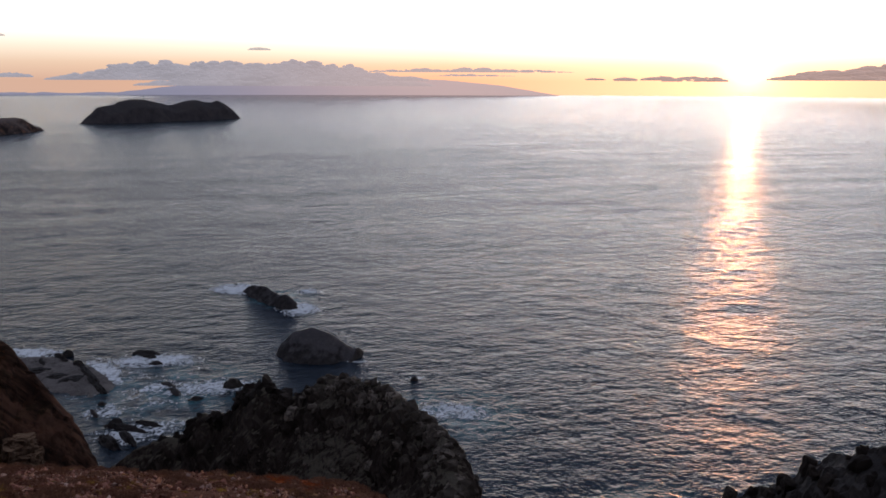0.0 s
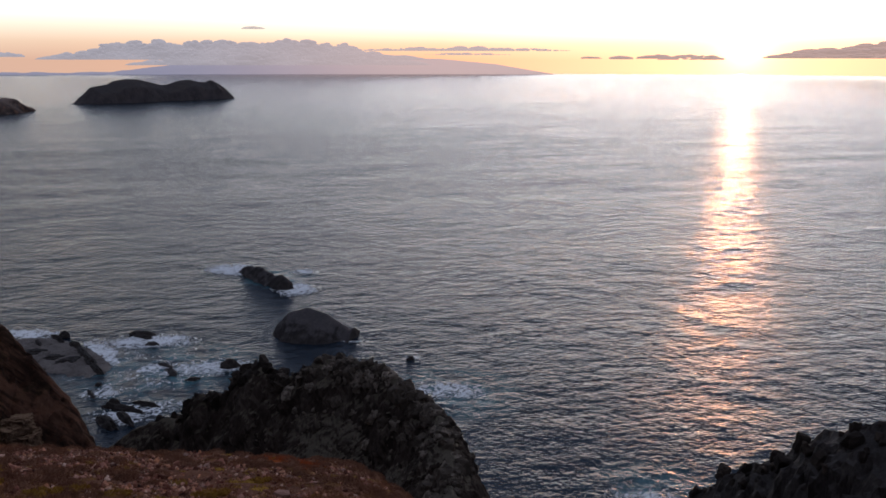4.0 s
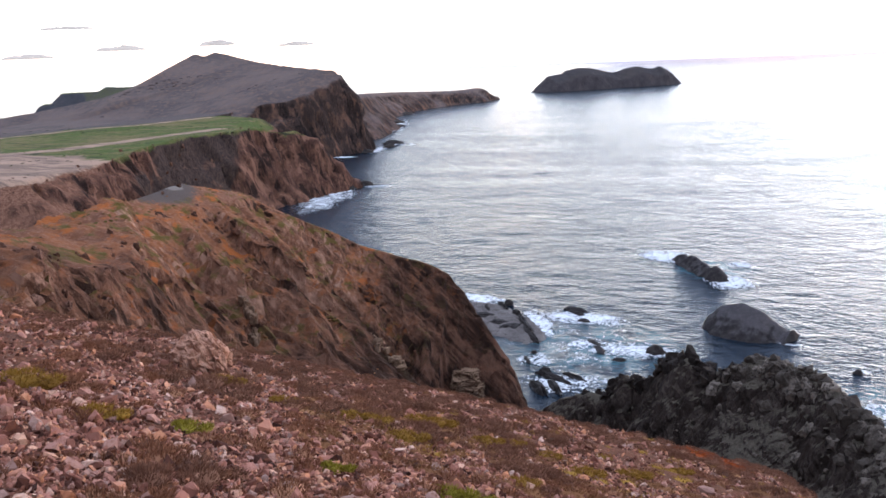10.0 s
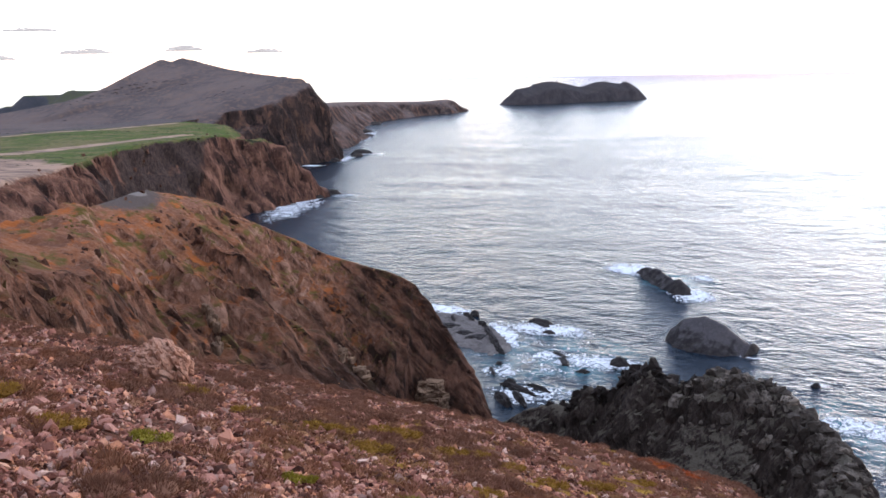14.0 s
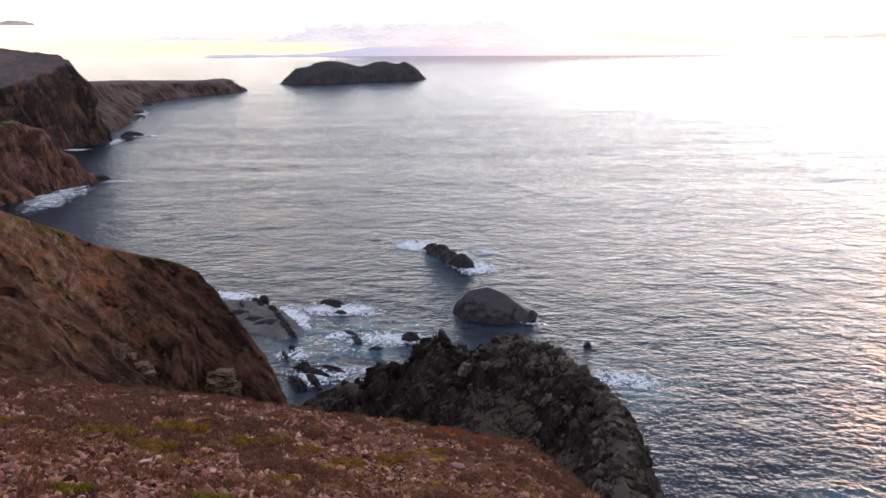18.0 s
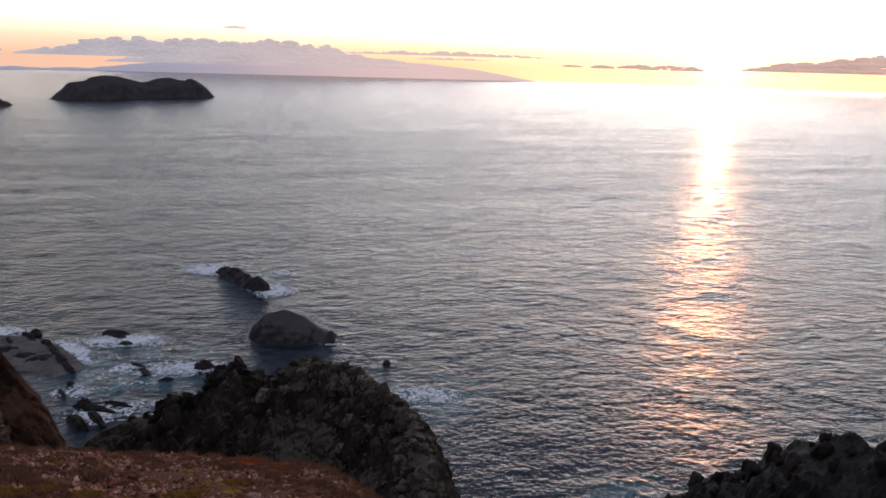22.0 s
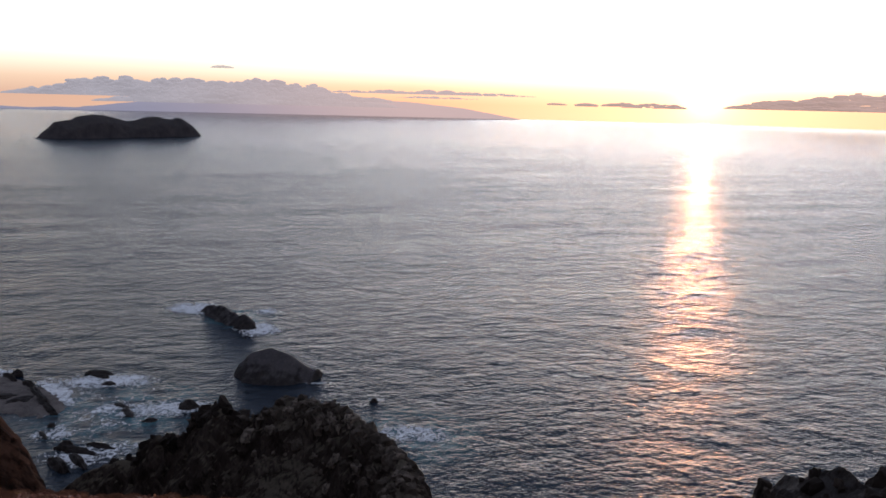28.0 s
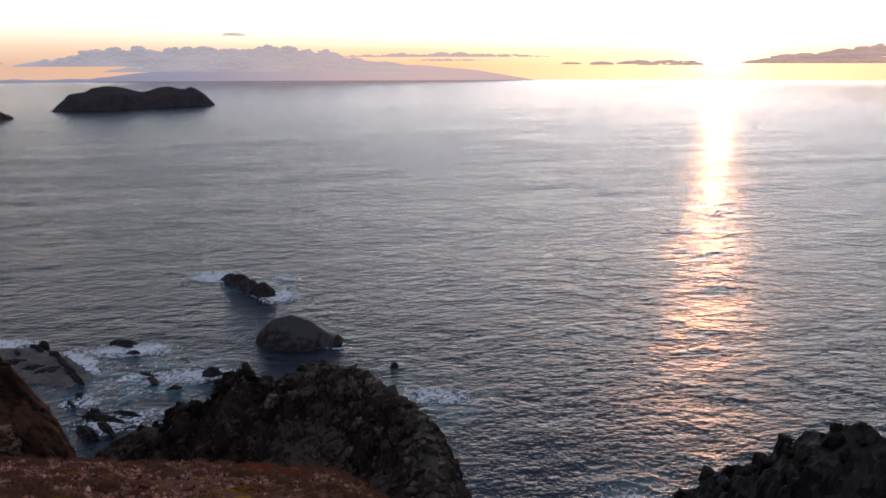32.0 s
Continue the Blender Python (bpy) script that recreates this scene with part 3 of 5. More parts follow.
def hills_height(x, y):
    d, zc, s, side = crest_field(HILLS, x, y)
    bearing = np.degrees(np.arctan2(x, y))
    fall = 0.26 + 0.9 * step01(-39.4, -40.6, bearing + 1.5 * fbm(x / 60, y / 60, 0, 3, 97))
    return zc - np.where(side > 0, fall, 0.6) * d + 2 * fbm(x / 60, y / 60, 0, 4, 96) * step01(0, 30, d) - 400 * np.clip(-42.7 - bearing, 0, 1)


# the sea, one sheet to the horizon, with its chop and swell
def wave_height(x, y):
    r = np.hypot(x, y)
    u, w = x * 0.94 + y * 0.34, -x * 0.34 + y * 0.94
    z = 0
    for k, (length, tall) in enumerate(((3.2, 0.06), (5.5, 0.13), (9.5, 0.22), (17.0, 0.19), (32.0, 0.14))):
        n = value(u / (length * 1.3), w / length, np.full_like(x, 0.37 * k), 150 + k)
        if k < 3:
            n = 1 - 2 * np.abs(n)
        z = z + tall * n * step01(length / 0.007, length / 0.014, r)
    return z * (0.42 + 0.38 * step01(180, 520, r)) * step01(2800, 1500, r)


rings = np.concatenate([[20, 60, 95], np.geomspace(110, 2600, 800), np.geomspace(2680, 4950, 12)])
ang = np.radians(np.concatenate([np.arange(-180, -56, 4.0), np.arange(-54, 58, 0.2), np.arange(60, 180, 4.0)]))
gx, gy = np.outer(np.sin(ang), rings), np.outer(np.cos(ang), rings)
v = np.stack([gx, gy, wave_height(gx, gy) * step01(-60, -50, np.degrees(ang))[:, None] * step01(64, 54, np.degrees(ang))[:, None]], -1).reshape(-1, 3)
tagged(sheet("water", v, grid_faces(len(ang), len(rings), True)[:, ::-1], M_SEA, True), "grey-blue open sea rippled by a light wind", "sea", kind="structure")

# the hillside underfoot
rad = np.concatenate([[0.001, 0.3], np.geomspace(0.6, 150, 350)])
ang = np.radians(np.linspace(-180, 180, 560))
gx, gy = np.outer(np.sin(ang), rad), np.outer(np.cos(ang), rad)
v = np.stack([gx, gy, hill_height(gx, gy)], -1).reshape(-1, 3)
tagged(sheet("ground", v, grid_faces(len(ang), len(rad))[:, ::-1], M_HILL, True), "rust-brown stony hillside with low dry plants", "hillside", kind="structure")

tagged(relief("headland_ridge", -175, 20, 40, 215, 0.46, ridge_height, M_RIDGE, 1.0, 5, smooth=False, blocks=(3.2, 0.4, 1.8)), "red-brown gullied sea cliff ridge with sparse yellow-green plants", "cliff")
tagged(relief("rock_promontory", -45, 70, 60, 190, 0.36, promontory_height, M_DARK, 0.2, 5, smooth=False, blocks=(3.3, 0.42, 2.0)), "jagged dark basalt promontory curving above the sea", "rock")
tagged(relief("rock_spur", 55, 150, -20, 160, 0.6, right_height, M_WET, 0.9, 3, smooth=False, blocks=(2.2, 0.5, 1.4)), "jagged dark rock spur above the foaming sea", "rock")
tagged(relief("grassy_cape", -700, -150, 130, 740, 2.2, cape_height, M_PLATEAU, 4, 12, blocks=(9, 2.2, 2.0)), "flat cape with green turf above brown sea cliffs", "headland")
cape = bpy.data.objects["grassy_cape"].data
co = np.zeros(len(cape.vertices) * 3, np.float32)
cape.vertices.foreach_get("co", co)
co = co.reshape(-1, 3).astype(float)
cx, cy = co[:, 0], co[:, 1]
bearing = np.degrees(np.arctan2(cx, cy)) + 2.6 * fbm(cx / 22, cy / 22, co[:, 2] / 22, 3, 67)
TRACK = [(-330, 300, 0), (-300, 318, 0), (-286, 350, 0), (-272, 398, 0), (-262, 432, 0)]
TURF_EDGE = [(-480, 300, 0), (-400, 360, 0), (-376, 440, 0), (-346, 470, 0), (-332, 530, 0)]
bare_ground = np.maximum(step01(13, 2, crest_field(TRACK, cx, cy)[0]), step01(318, 292, cy + 0.3 * (cx + 270)))
back = crest_field(TURF_EDGE, cx, cy)
heath = np.where(back[3] < 0, step01(0, 14, back[0]), 0)
edge_path = step01(4, 1, back[0])
for name, field in (("bank", step01(42.5, 40, co[:, 2]) * np.maximum(step01(-35, -39, bearing), step01(38, 34, co[:, 2]))), ("bare", np.maximum(bare_ground, edge_path)), ("heath", heath), ("grey_bed", step01(-38.0, -34.6, bearing) * step01(-29.8, -32.2, bearing))):
    cape.attributes.new(name, "FLOAT", "POINT").data.foreach_set("value", field.astype(np.float32))
tagged(relief("mountain", -1300, -190, 480, 1250, 3.6, mount_height, M_MOUNT, 6, 20, blocks=(14, 3, 2.0)), "brown heath mountain with a twin peak and dark sea cliffs", "mountain")
tagged(relief("low_point", -600, -200, 740, 1520, 3.5, tail_height, M_MOUNT, 4, 14), "long low brown point running out to sea", "headland")
tagged(relief("islet", -340, 40, 1580, 1880, 3, islet_height, M_FAR, 4, 14), "dark two-humped rocky islet in the sea", "island")
tagged(relief("far_hills", -1300, -550, 900, 1500, 4, hills_height, M_FARHILL, 0), "far green-topped hills beyond the mountain", "hill")


def far_height(x, y):
    a = np.degrees(np.arctan2(x, y))
    d = np.hypot(x, y) - 4800
    prof = np.interp(a, [-20, -15, -14.4, -12, -10, -7.6, -6.5, -5, -1, 2, 8, 14, 18, 21.6, 22.5], [-6, -4, 11, 14, 11, 13, 22, 40, 70, 82, 92, 86, 56, 6, -6])
    return (prof + (4 - 3 * step01(-7.5, -5, a)) * fbm(a * 1.6, 0, 0, 3, 101)) - np.clip(np.abs(d) - 16, 0, 1e9) * 1.2


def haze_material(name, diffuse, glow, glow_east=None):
    """What lies in the horizon's bright air: its haze and light painted as emission."""
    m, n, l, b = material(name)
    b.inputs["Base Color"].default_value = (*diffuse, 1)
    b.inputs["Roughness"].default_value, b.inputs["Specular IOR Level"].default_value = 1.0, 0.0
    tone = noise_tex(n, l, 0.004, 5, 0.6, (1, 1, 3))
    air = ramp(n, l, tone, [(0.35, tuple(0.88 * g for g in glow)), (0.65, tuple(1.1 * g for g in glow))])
    # tops painted brighter than the flat bases, standing in for skylight
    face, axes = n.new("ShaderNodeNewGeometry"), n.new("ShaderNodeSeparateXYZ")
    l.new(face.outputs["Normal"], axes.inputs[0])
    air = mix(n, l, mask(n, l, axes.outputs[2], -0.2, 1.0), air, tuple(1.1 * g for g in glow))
    # sunset pink painted in towards the sunward side
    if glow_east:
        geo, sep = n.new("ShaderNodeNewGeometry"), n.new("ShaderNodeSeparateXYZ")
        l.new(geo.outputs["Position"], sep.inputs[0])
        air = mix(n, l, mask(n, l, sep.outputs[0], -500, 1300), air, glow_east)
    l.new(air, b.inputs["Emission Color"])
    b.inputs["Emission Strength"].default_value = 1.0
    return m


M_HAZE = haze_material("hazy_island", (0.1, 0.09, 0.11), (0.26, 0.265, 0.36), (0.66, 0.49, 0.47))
M_CLOUD = haze_material("evening_cloud", (0.14, 0.14, 0.15), (0.39, 0.375, 0.425), (0.60, 0.47, 0.46))
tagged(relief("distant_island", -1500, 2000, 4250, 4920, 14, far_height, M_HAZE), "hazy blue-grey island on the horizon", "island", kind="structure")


def solid(sub):
    bm = bmesh.new()
    bmesh.ops.create_icosphere(bm, subdivisions=sub, radius=1)
    co = np.array([q.co[:] for q in bm.verts])
    tri = np.array([[q.index for q in f.verts] for f in bm.faces])
    bm.free()
    return co, tri


# ---- rocks in the sea ----
def boulder(name, x, y, lx, ly, lz, turn, seed, mat, label, sink=0.25, jag=0.3, sub=4):
    bm = bmesh.new()
    bmesh.ops.create_icosphere(bm, subdivisions=sub, radius=1)
    co = np.array([q.co[:] for q in bm.verts])
    r = 1 + jag * fbm(co[:, 0] * 1.6, co[:, 1] * 1.6, co[:, 2] * 1.6, 4, seed, True) + 0.1 * fbm(co[:, 0] * 5, co[:, 1] * 5, co[:, 2] * 5, 3, seed + 9, True)
    for q, s in zip(bm.verts, r):
        c = q.co * s
        q.co = Vector((c.x * lx, c.y * ly, c.z * lz))
    me = bpy.data.meshes.new(name)
    bm.to_mesh(me)
    bm.free()
    me.materials.append(mat)
    ob = new(name, me)
    ob.matrix_world = pose(x, y, -sink * lz, 0, 0, turn)
    return tagged(ob, label, "rock", "rocks in the sea")


WHALE = [(7.5, 239, -2), (9.5, 238, 2.5), (13, 236.5, 6.2), (18, 234, 8), (23, 231, 6.6), (27, 229, 3.8), (29.3, 227.5, 1.8), (30.6, 226.8, 3.0), (32, 226, -2)]
LONG = [(-1.5, 314, -1), (0.5, 311, 2.2), (3.5, 306, 4.0), (7, 299, 4.6), (10, 293, 4.8), (12, 289, 3.6), (13.5, 286, 5.0), (15, 283, 2.6), (16, 280.5, -1)]


def whale_height(x, y):
    d, zc, s, side = crest_field(WHALE, x, y)
    return zc - 0.055 * d * d - 0.25 * d + 0.7 * fbm(x / 3.2, y / 3.2, 0, 4, 210, True) * step01(2, 7, d) + 0.4 * fbm(x / 4, y / 4, 0, 4, 212)


def long_height(x, y):
    d, zc, s, side = crest_field(LONG, x + fbm(x / 4, y / 4, 0, 3, 213), y)
    return zc - 0.4 - 1.2 * d + 1.0 * fbm(x / 4.0, y / 4.0, 0, 4, 214, True)


M_SEAROCK = land_material("sea_rock", ((0.085, 0.076, 0.08), (0.065, 0.06, 0.063), (0.11, 0.10, 0.10)),
                          ((0.022, 0.019, 0.02), (0.04, 0.035, 0.035), (0.07, 0.06, 0.058)), None, 0.5, (0.6, 0.8), 0.8)
tagged(relief("sea_rock", 0, 42, 214, 248, 0.4, whale_height, M_SEAROCK, 0.5, 2, -1.0), "large smooth dark grey whale-backed rock standing in the sea", "rock", "rocks in the sea")
tagged(relief("sea_rock", -8, 24, 272, 322, 0.45, long_height, M_SEAROCK, 0.8, 2, -1.0), "long jagged dark rock ringed by surf", "rock", "rocks in the sea")
boulder("sea_rock", -29.9, 244, 3.6, 1.6, 1.5, -20, 203, M_WET, "low black rock washed by surf")
boulder("sea_rock", -26.2, 234, 1.8, 1.3, 1.3, 0, 204, M_WET, "low black rock washed by surf")
boulder("sea_rock", -4.7, 211, 2.4, 1.6, 2.6, 0, 205, M_WET, "small upright black rock in white surf")


# ---- clouds on the horizon ----
# cloud brightness is set as emission; the second wisp glows far dimmer
M_WISP = haze_material("evening_wisp", (0.3, 0.29, 0.3), (0.60, 0.52, 0.47))
M_DIM = haze_material("dim_wisp", (0.1, 0.1, 0.1), (0.175, 0.165, 0.17))
M_BACKLIT = haze_material("backlit_cloud", (0.2, 0.18, 0.19), (0.50, 0.35, 0.31))


def cloud(name, a0, a1, base, top, seed, label, count=60, mat=M_CLOUD, puff=0.16, stretch=1.0):
    """A bank of many small puffs heaped on a flat base, between two bearings; heights in degrees over the eye's level."""
    rng = np.random.default_rng(seed)
    co, tri = solid(2)
    verts, faces = [], []
    for k in range(count):
        a = a0 + (a1 - a0) * (k + rng.random()) / count
        edge = math.sin(math.pi * min(1, max(0, (a - a0) / (a1 - a0)))) ** 0.7
        at = np.array([a])
        heap = 0.72 + 0.26 * float(fbm(at * 0.45, 0.0, 0.0, 2, seed)[0]) + 0.3 * float(fbm(at * 2.2, 5.0, 0.0, 3, seed)[0])
        tall = max(0.04, (top - base) * edge * heap)
        r = min(puff, 0.55 * tall) * min(1.5, math.exp(rng.normal(-0.35, 0.45)))
        mid = base + max(0.3 * r, (tall - r) * rng.random())
        w = r * rng.uniform(1.3, 3.0) * stretch
        c = co * (1 + 0.22 * fbm(co[:, 0] * 1.5 + k, co[:, 1] * 1.5, co[:, 2] * 1.5, 3, seed)[:, None])
        dist = 4740 + 25 * rng.random()
        m = dist * math.pi / 180
        right, out = np.array(heading(a + 90)), np.array(heading(a))
        lift = np.maximum(mid + c[:, 2] * r, base - 0.02)
        p = out * dist + np.outer(c[:, 0] * w * m, right) + np.outer(c[:, 1] * 15, out) + np.outer(EYE + m * lift, [0, 0, 1])
        faces.append(tri + len(verts) * len(co))
        verts.append(p)
    return tagged(sheet(name, np.concatenate(verts), np.concatenate(faces), mat, True), label, "cloud", kind="structure")


cloud("cloud_bank", -11.8, 13, 0.0, 1.72, 301, "long heaped grey-lilac evening cloud over the island", 2600, puff=0.15)
cloud("cloud_bank", -6.6, 13.5, -0.35, 0.75, 307, "flat lilac cloud base resting on the island", 1100, puff=0.2)
cloud("cloud_bank", -18.5, -12.4, 0.15, 0.72, 306, "low flat grey-lilac evening cloud", 130, puff=0.11)
cloud("cloud_bank", 8, 23, 0.62, 0.98, 302, "thin streak of grey-pink cloud", 160)
cloud("cloud_bank", 13, 19, 0.35, 0.55, 305, "thin streak of grey-pink cloud", 60)
for k, (a, e, w, h) in enumerate(((24.4, 0.12, 0.6, 0.25), (26.4, 0.08, 0.7, 0.25), (28.6, 0.12, 0.9, 0.45), (30.9, 0.05, 2.1, 0.45))):
    cloud("cloud_bank", a - w, a + w, e, e + h, 330 + k, "small pink-grey cloud low over the sea", 50, M_BACKLIT, 0.1, 1.8)
cloud("cloud_bank", 35.4, 62, 0.15, 1.8, 304, "low purple-grey cloud lit from behind by the sun", 1300, M_BACKLIT, 0.11, 2.2)

for k, (a, e, w) in enumerate(((-17, 1.9, 1.6), (-14.5, 2.6, 0.8), (-21, 1.5, 1.8), (1.5, 2.0, 0.7), (-40, 2.6, 1.5), (-37, 1.2, 1.6), (-42.5, 0.9, 1.4), (-31, 1.3, 1.0), (-26, 1.1, 1.2))):
    cloud("cloud_wisp", a - w, a + w, e, e + (0.42 if a < -24 else 0.25), 310 + k, "small thin grey evening cloud", 60, M_DIM if a < -24 else M_WISP, 0.09, 1.6)


# ---- surf ----
def plain_material(name, colour, rough, bump_scale=0, bump_size=0.02, vary=0.0):
    m, n, l, b = material(name)
    if vary:
        t = noise_tex(n, l, 2.0, 6, 0.7)
        l.new(ramp(n, l, t, [(0.3, tuple(c * (1 - vary) for c in colour)), (0.7, tuple(min(1, c * (1 + vary)) for c in colour))]), b.inputs["Base Color"])
    else:
        b.inputs["Base Color"].default_value = (*colour, 1)
    b.inputs["Roughness"].default_value = rough
    b.inputs["Specular IOR Level"].default_value = 0.2
    if bump_scale:
        bump(n, l, b, noise_tex(n, l, bump_scale, 6, 0.7), 1.0, bump_size)
    return m


def foam_material():
    m, n, l, b = material("surf_foam")
    b.inputs["Base Color"].default_value = (0.84, 0.88, 0.91, 1)
    b.inputs["Roughness"].default_value = 0.9
    at = n.new("ShaderNodeAttribute")
    at.attribute_name = "thick"
    lace = n.new("ShaderNodeMath")
    lace.operation = "MULTIPLY_ADD"
    l.new(noise_tex(n, l, 0.5, 8, 0.72, None, 2.0), lace.inputs[0])
    lace.inputs[1].default_value = 3.4
    l.new(at.outputs["Fac"], lace.inputs[2])
    fade = mask(n, l, lace.outputs[0], 1.95, 2.75)
    l.new(fade, b.inputs["Alpha"])
    bump(n, l, b, noise_tex(n, l, 1.5, 6, 0.7), 1.0, 0.2)
    return m


M_FOAM = foam_material()


def foam(cx, cy, rx, ry, turn, fill, seed, label):
    """Lacy surf lying on the water."""
    pitch = 0.35 if max(rx, ry) < 30 else 0.6
    n, k = int(2 * rx / pitch) + 1, int(2 * ry / pitch) + 1
    u, w = np.meshgrid(np.linspace(-1, 1, n), np.linspace(-1, 1, k), indexing="ij")
    c, s_ = math.cos(radians(turn)), math.sin(radians(turn))
    x, y = cx + u * rx * c - w * ry * s_, cy + u * rx * s_ + w * ry * c
    wx, wy = x + 2.5 * fbm(x / 6, y / 6, 0, 3, seed), y + 2.5 * fbm(x / 6, y / 6, 0, 3, seed + 3)
    lace = 0.6 * fbm(wx / 7, wy / 7, 0, 5, seed + 5, False, 0.65) + 0.5 * fbm(wx / 2.2, wy / 2.2, 0, 4, seed + 7, True)
    body = fill + 0.1 - 1.0 * (u * u + w * w) + 0.9 * lace
    f = grid_faces(n, k)
    f = f[(body.ravel()[f] > 0.0).all(1)]
    used, inv = np.unique(f, return_inverse=True)
    z = 0.1 + 0.12 * np.clip(body, 0, 1) * (1 + fbm(x / 1.5, y / 1.5, 0, 3, seed + 11))
    v = np.stack([x, y, z + wave_height(x, y)], -1).reshape(-1, 3)[used]
    ob = sheet("sea_foam", v, inv.reshape(-1, 4), M_FOAM, True)
    ob.data.attributes.new("thick", "FLOAT", "POINT").data.foreach_set("value", np.clip(body, 0, 1).ravel()[used].astype(np.float32))
    return tagged(ob, label, "foam", "surf", "stuff")


foam(-24, 214, 34, 32, 0, 0.12, 400, "thin lacy surf film over the cove")
foam(-27, 237, 15, 7, -8, 0.75, 401, "white surf washing round low rocks")
foam(-10, 212, 15, 7, -4, 0.75, 405, "white surf spread behind the rocks")
foam(-24, 214, 8, 5, 10, 0.6, 407, "white surf over a sunken rock")
foam(-25, 187, 13, 7, 12, 0.75, 409, "white surf in the rocky cove")
foam(-35, 201, 6, 7, 15, 0.6, 411, "white surf in the rocky cove")
foam(-63, 253, 12, 5, -25, 0.8, 413, "white surf breaking on rock shelves")
foam(-39.5, 231, 17, 4.5, -66, 0.65, 414, "white surf along the edge of a rock shelf")
foam(-4, 317, 13, 9, -25, 0.95, 415, "white surf at the end of a rock")
foam(18, 283, 8, 10, 20, 0.95, 417, "white surf beside a rock")
foam(23, 306, 6, 6, 10, 0.6, 439, "thin white surf behind a rock")
foam(30, 223, 7, 2.5, -20, 0.2, 418, "thin surf at the foot of a rock")
foam(48, 181, 15, 8, -20, 0.45, 419, "thin pale surf off the promontory")
foam(44, 206, 4, 2.5, 0, 0.5, 421, "small white surf round a rock tip")
foam(72, 122, 12, 6, -35, 0.45, 423, "white surf below the rock spur")
foam(-200, 436, 17, 56, 8, 0.6, 425, "white surf along the foot of the cape")
foam(-185, 482, 16, 10, 0, 0.35, 427, "white surf off the tip of the cape")
foam(-260, 690, 7, 42, 4, 0.75, 429, "white surf along the mountain cliffs")
foam(-270, 632, 14, 6, 10, 0.7, 433, "white surf in the bay below the cliffs")
foam(-248, 722, 16, 7, 0, 0.5, 435, "white surf round a skerry")
foam(-322, 920, 14, 110, 14, 0.6, 431, "white surf along the shore")

for k, (x, y, lx, ly, lz, turn) in enumerate(((-58, 242.2, 3.0, 0.6, 1.3, -70), (-53.2, 244.7, 4.0, 0.6, 1.4, -58), (-52, 248, 1.6, 0.8, 1.5, -40), (-47.3, 237.4, 2.2, 0.8, 1.6, -50), (-44, 229.7, 4.4, 0.9, 1.5, -66),
        (-41.4, 223.8, 4.4, 1.0, 1.6, -64), (-38.8, 217, 3.2, 0.8, 1.4, -60), (-51.4, 229.6, 2.4, 1.4, 1.0, 10), (-46.6, 225.6, 3.2, 1.5, 1.1, 15), (-58.3, 234.7, 3.4, 1.6, 1.2, 5), (-37.5, 200.3, 2.4, 0.5, 0.8, -65),
        (-36.6, 206, 0.9, 0.7, 0.8, -30), (-28.9, 188.8, 4.6, 0.7, 1.3, -32), (-31.1, 191.5, 1.7, 0.9, 1.8, -30), (-27.7, 183.1, 3.4, 0.8, 1.5, -62), (-31.5, 182, 3.6, 1.1, 1.6, -58), (-23.6, 190.6, 3.3, 0.6, 0.9, -36),
        (-28.6, 240.6, 2.2, 0.7, 0.9, -40), (-21.6, 216, 2.6, 0.9, 0.7, -40), (-19.6, 211, 2.6, 1.0, 0.8, -70), (-14, 204.2, 1.5, 0.8, 0.8, 0))):
    boulder("shore_rock", x, y, lx, ly, lz, turn, 220 + k, M_WET, "thin black tilted rock slab awash in white surf", 0.15, 0.5, 4)


M_SHELF = land_material("wave_cut_rock", ((0.19, 0.168, 0.155), (0.12, 0.105, 0.098), (0.24, 0.212, 0.195)),
                        ((0.02, 0.017, 0.016), (0.04, 0.034, 0.032), (0.08, 0.07, 0.066)), None, 0.3, (0.6, 0.86), 0.7)


def shelf_height(x, y):
    u = (x * math.cos(radians(-50)) + y * math.sin(radians(-50)))
    w = (-x * math.sin(radians(-50)) + y * math.cos(radians(-50)))
    run, off = 0.645 * (x + 51) - 0.764 * (y - 231), 0.764 * (x + 51) + 0.645 * (y - 231)
    body = 1 - (run / 22) ** 2 - (off / 8.5) ** 2 + 0.5 * fbm(x / 7, y / 7, 0, 4, 250)
    slabs = np.clip(fbm(u / 16, w / 3.2, 0, 3, 251, True) - 0.42, 0, 1) * 0.7
    return np.minimum(body * 3.0, 0.55) + slabs * step01(-0.5, 0.5, body) + 0.5 * fbm(x / 2.2, y / 2.2, 0, 4, 252, True) - 0.3


tagged(relief("rock_shelf", -74, -28, 212, 258, 0.35, shelf_height, M_SHELF, 0.5, 2, -0.3, False), "flat grey wave-cut rock shelf with black tilted slabs", "rock")
boulder("shore_rock", 43.2, 205, 1.0, 0.7, 1.1, 0, 240, M_WET, "thin black rock tip standing in the sea", 0.2, 0.3, 3)
boulder("shore_rock", -272, 1625, 14, 4, 3, 0, 242, M_FAR, "low skerry off the islet", 0.2, 0.35, 3)
boulder("shore_rock", -261, 729, 8, 4, 4, 30, 243, M_WET, "dark skerry below the cliffs", 0.2, 0.35, 3)
for k, (x, y, lx, ly, lz, turn) in enumerate(((-256, 704, 7, 3, 3.5, 70), (-262, 662, 5, 3, 3, 30), (-338, 965, 10, 4, 4, 60), (-372, 1100, 12, 5, 4, 60), (-196, 488, 5, 3, 3, 20), (-199, 470, 4, 2.5, 2.5, 60))):
    boulder("shore_rock", x, y, lx, ly, lz, turn, 260 + k, M_WET, "dark skerry below the cliffs", 0.2, 0.4, 3)
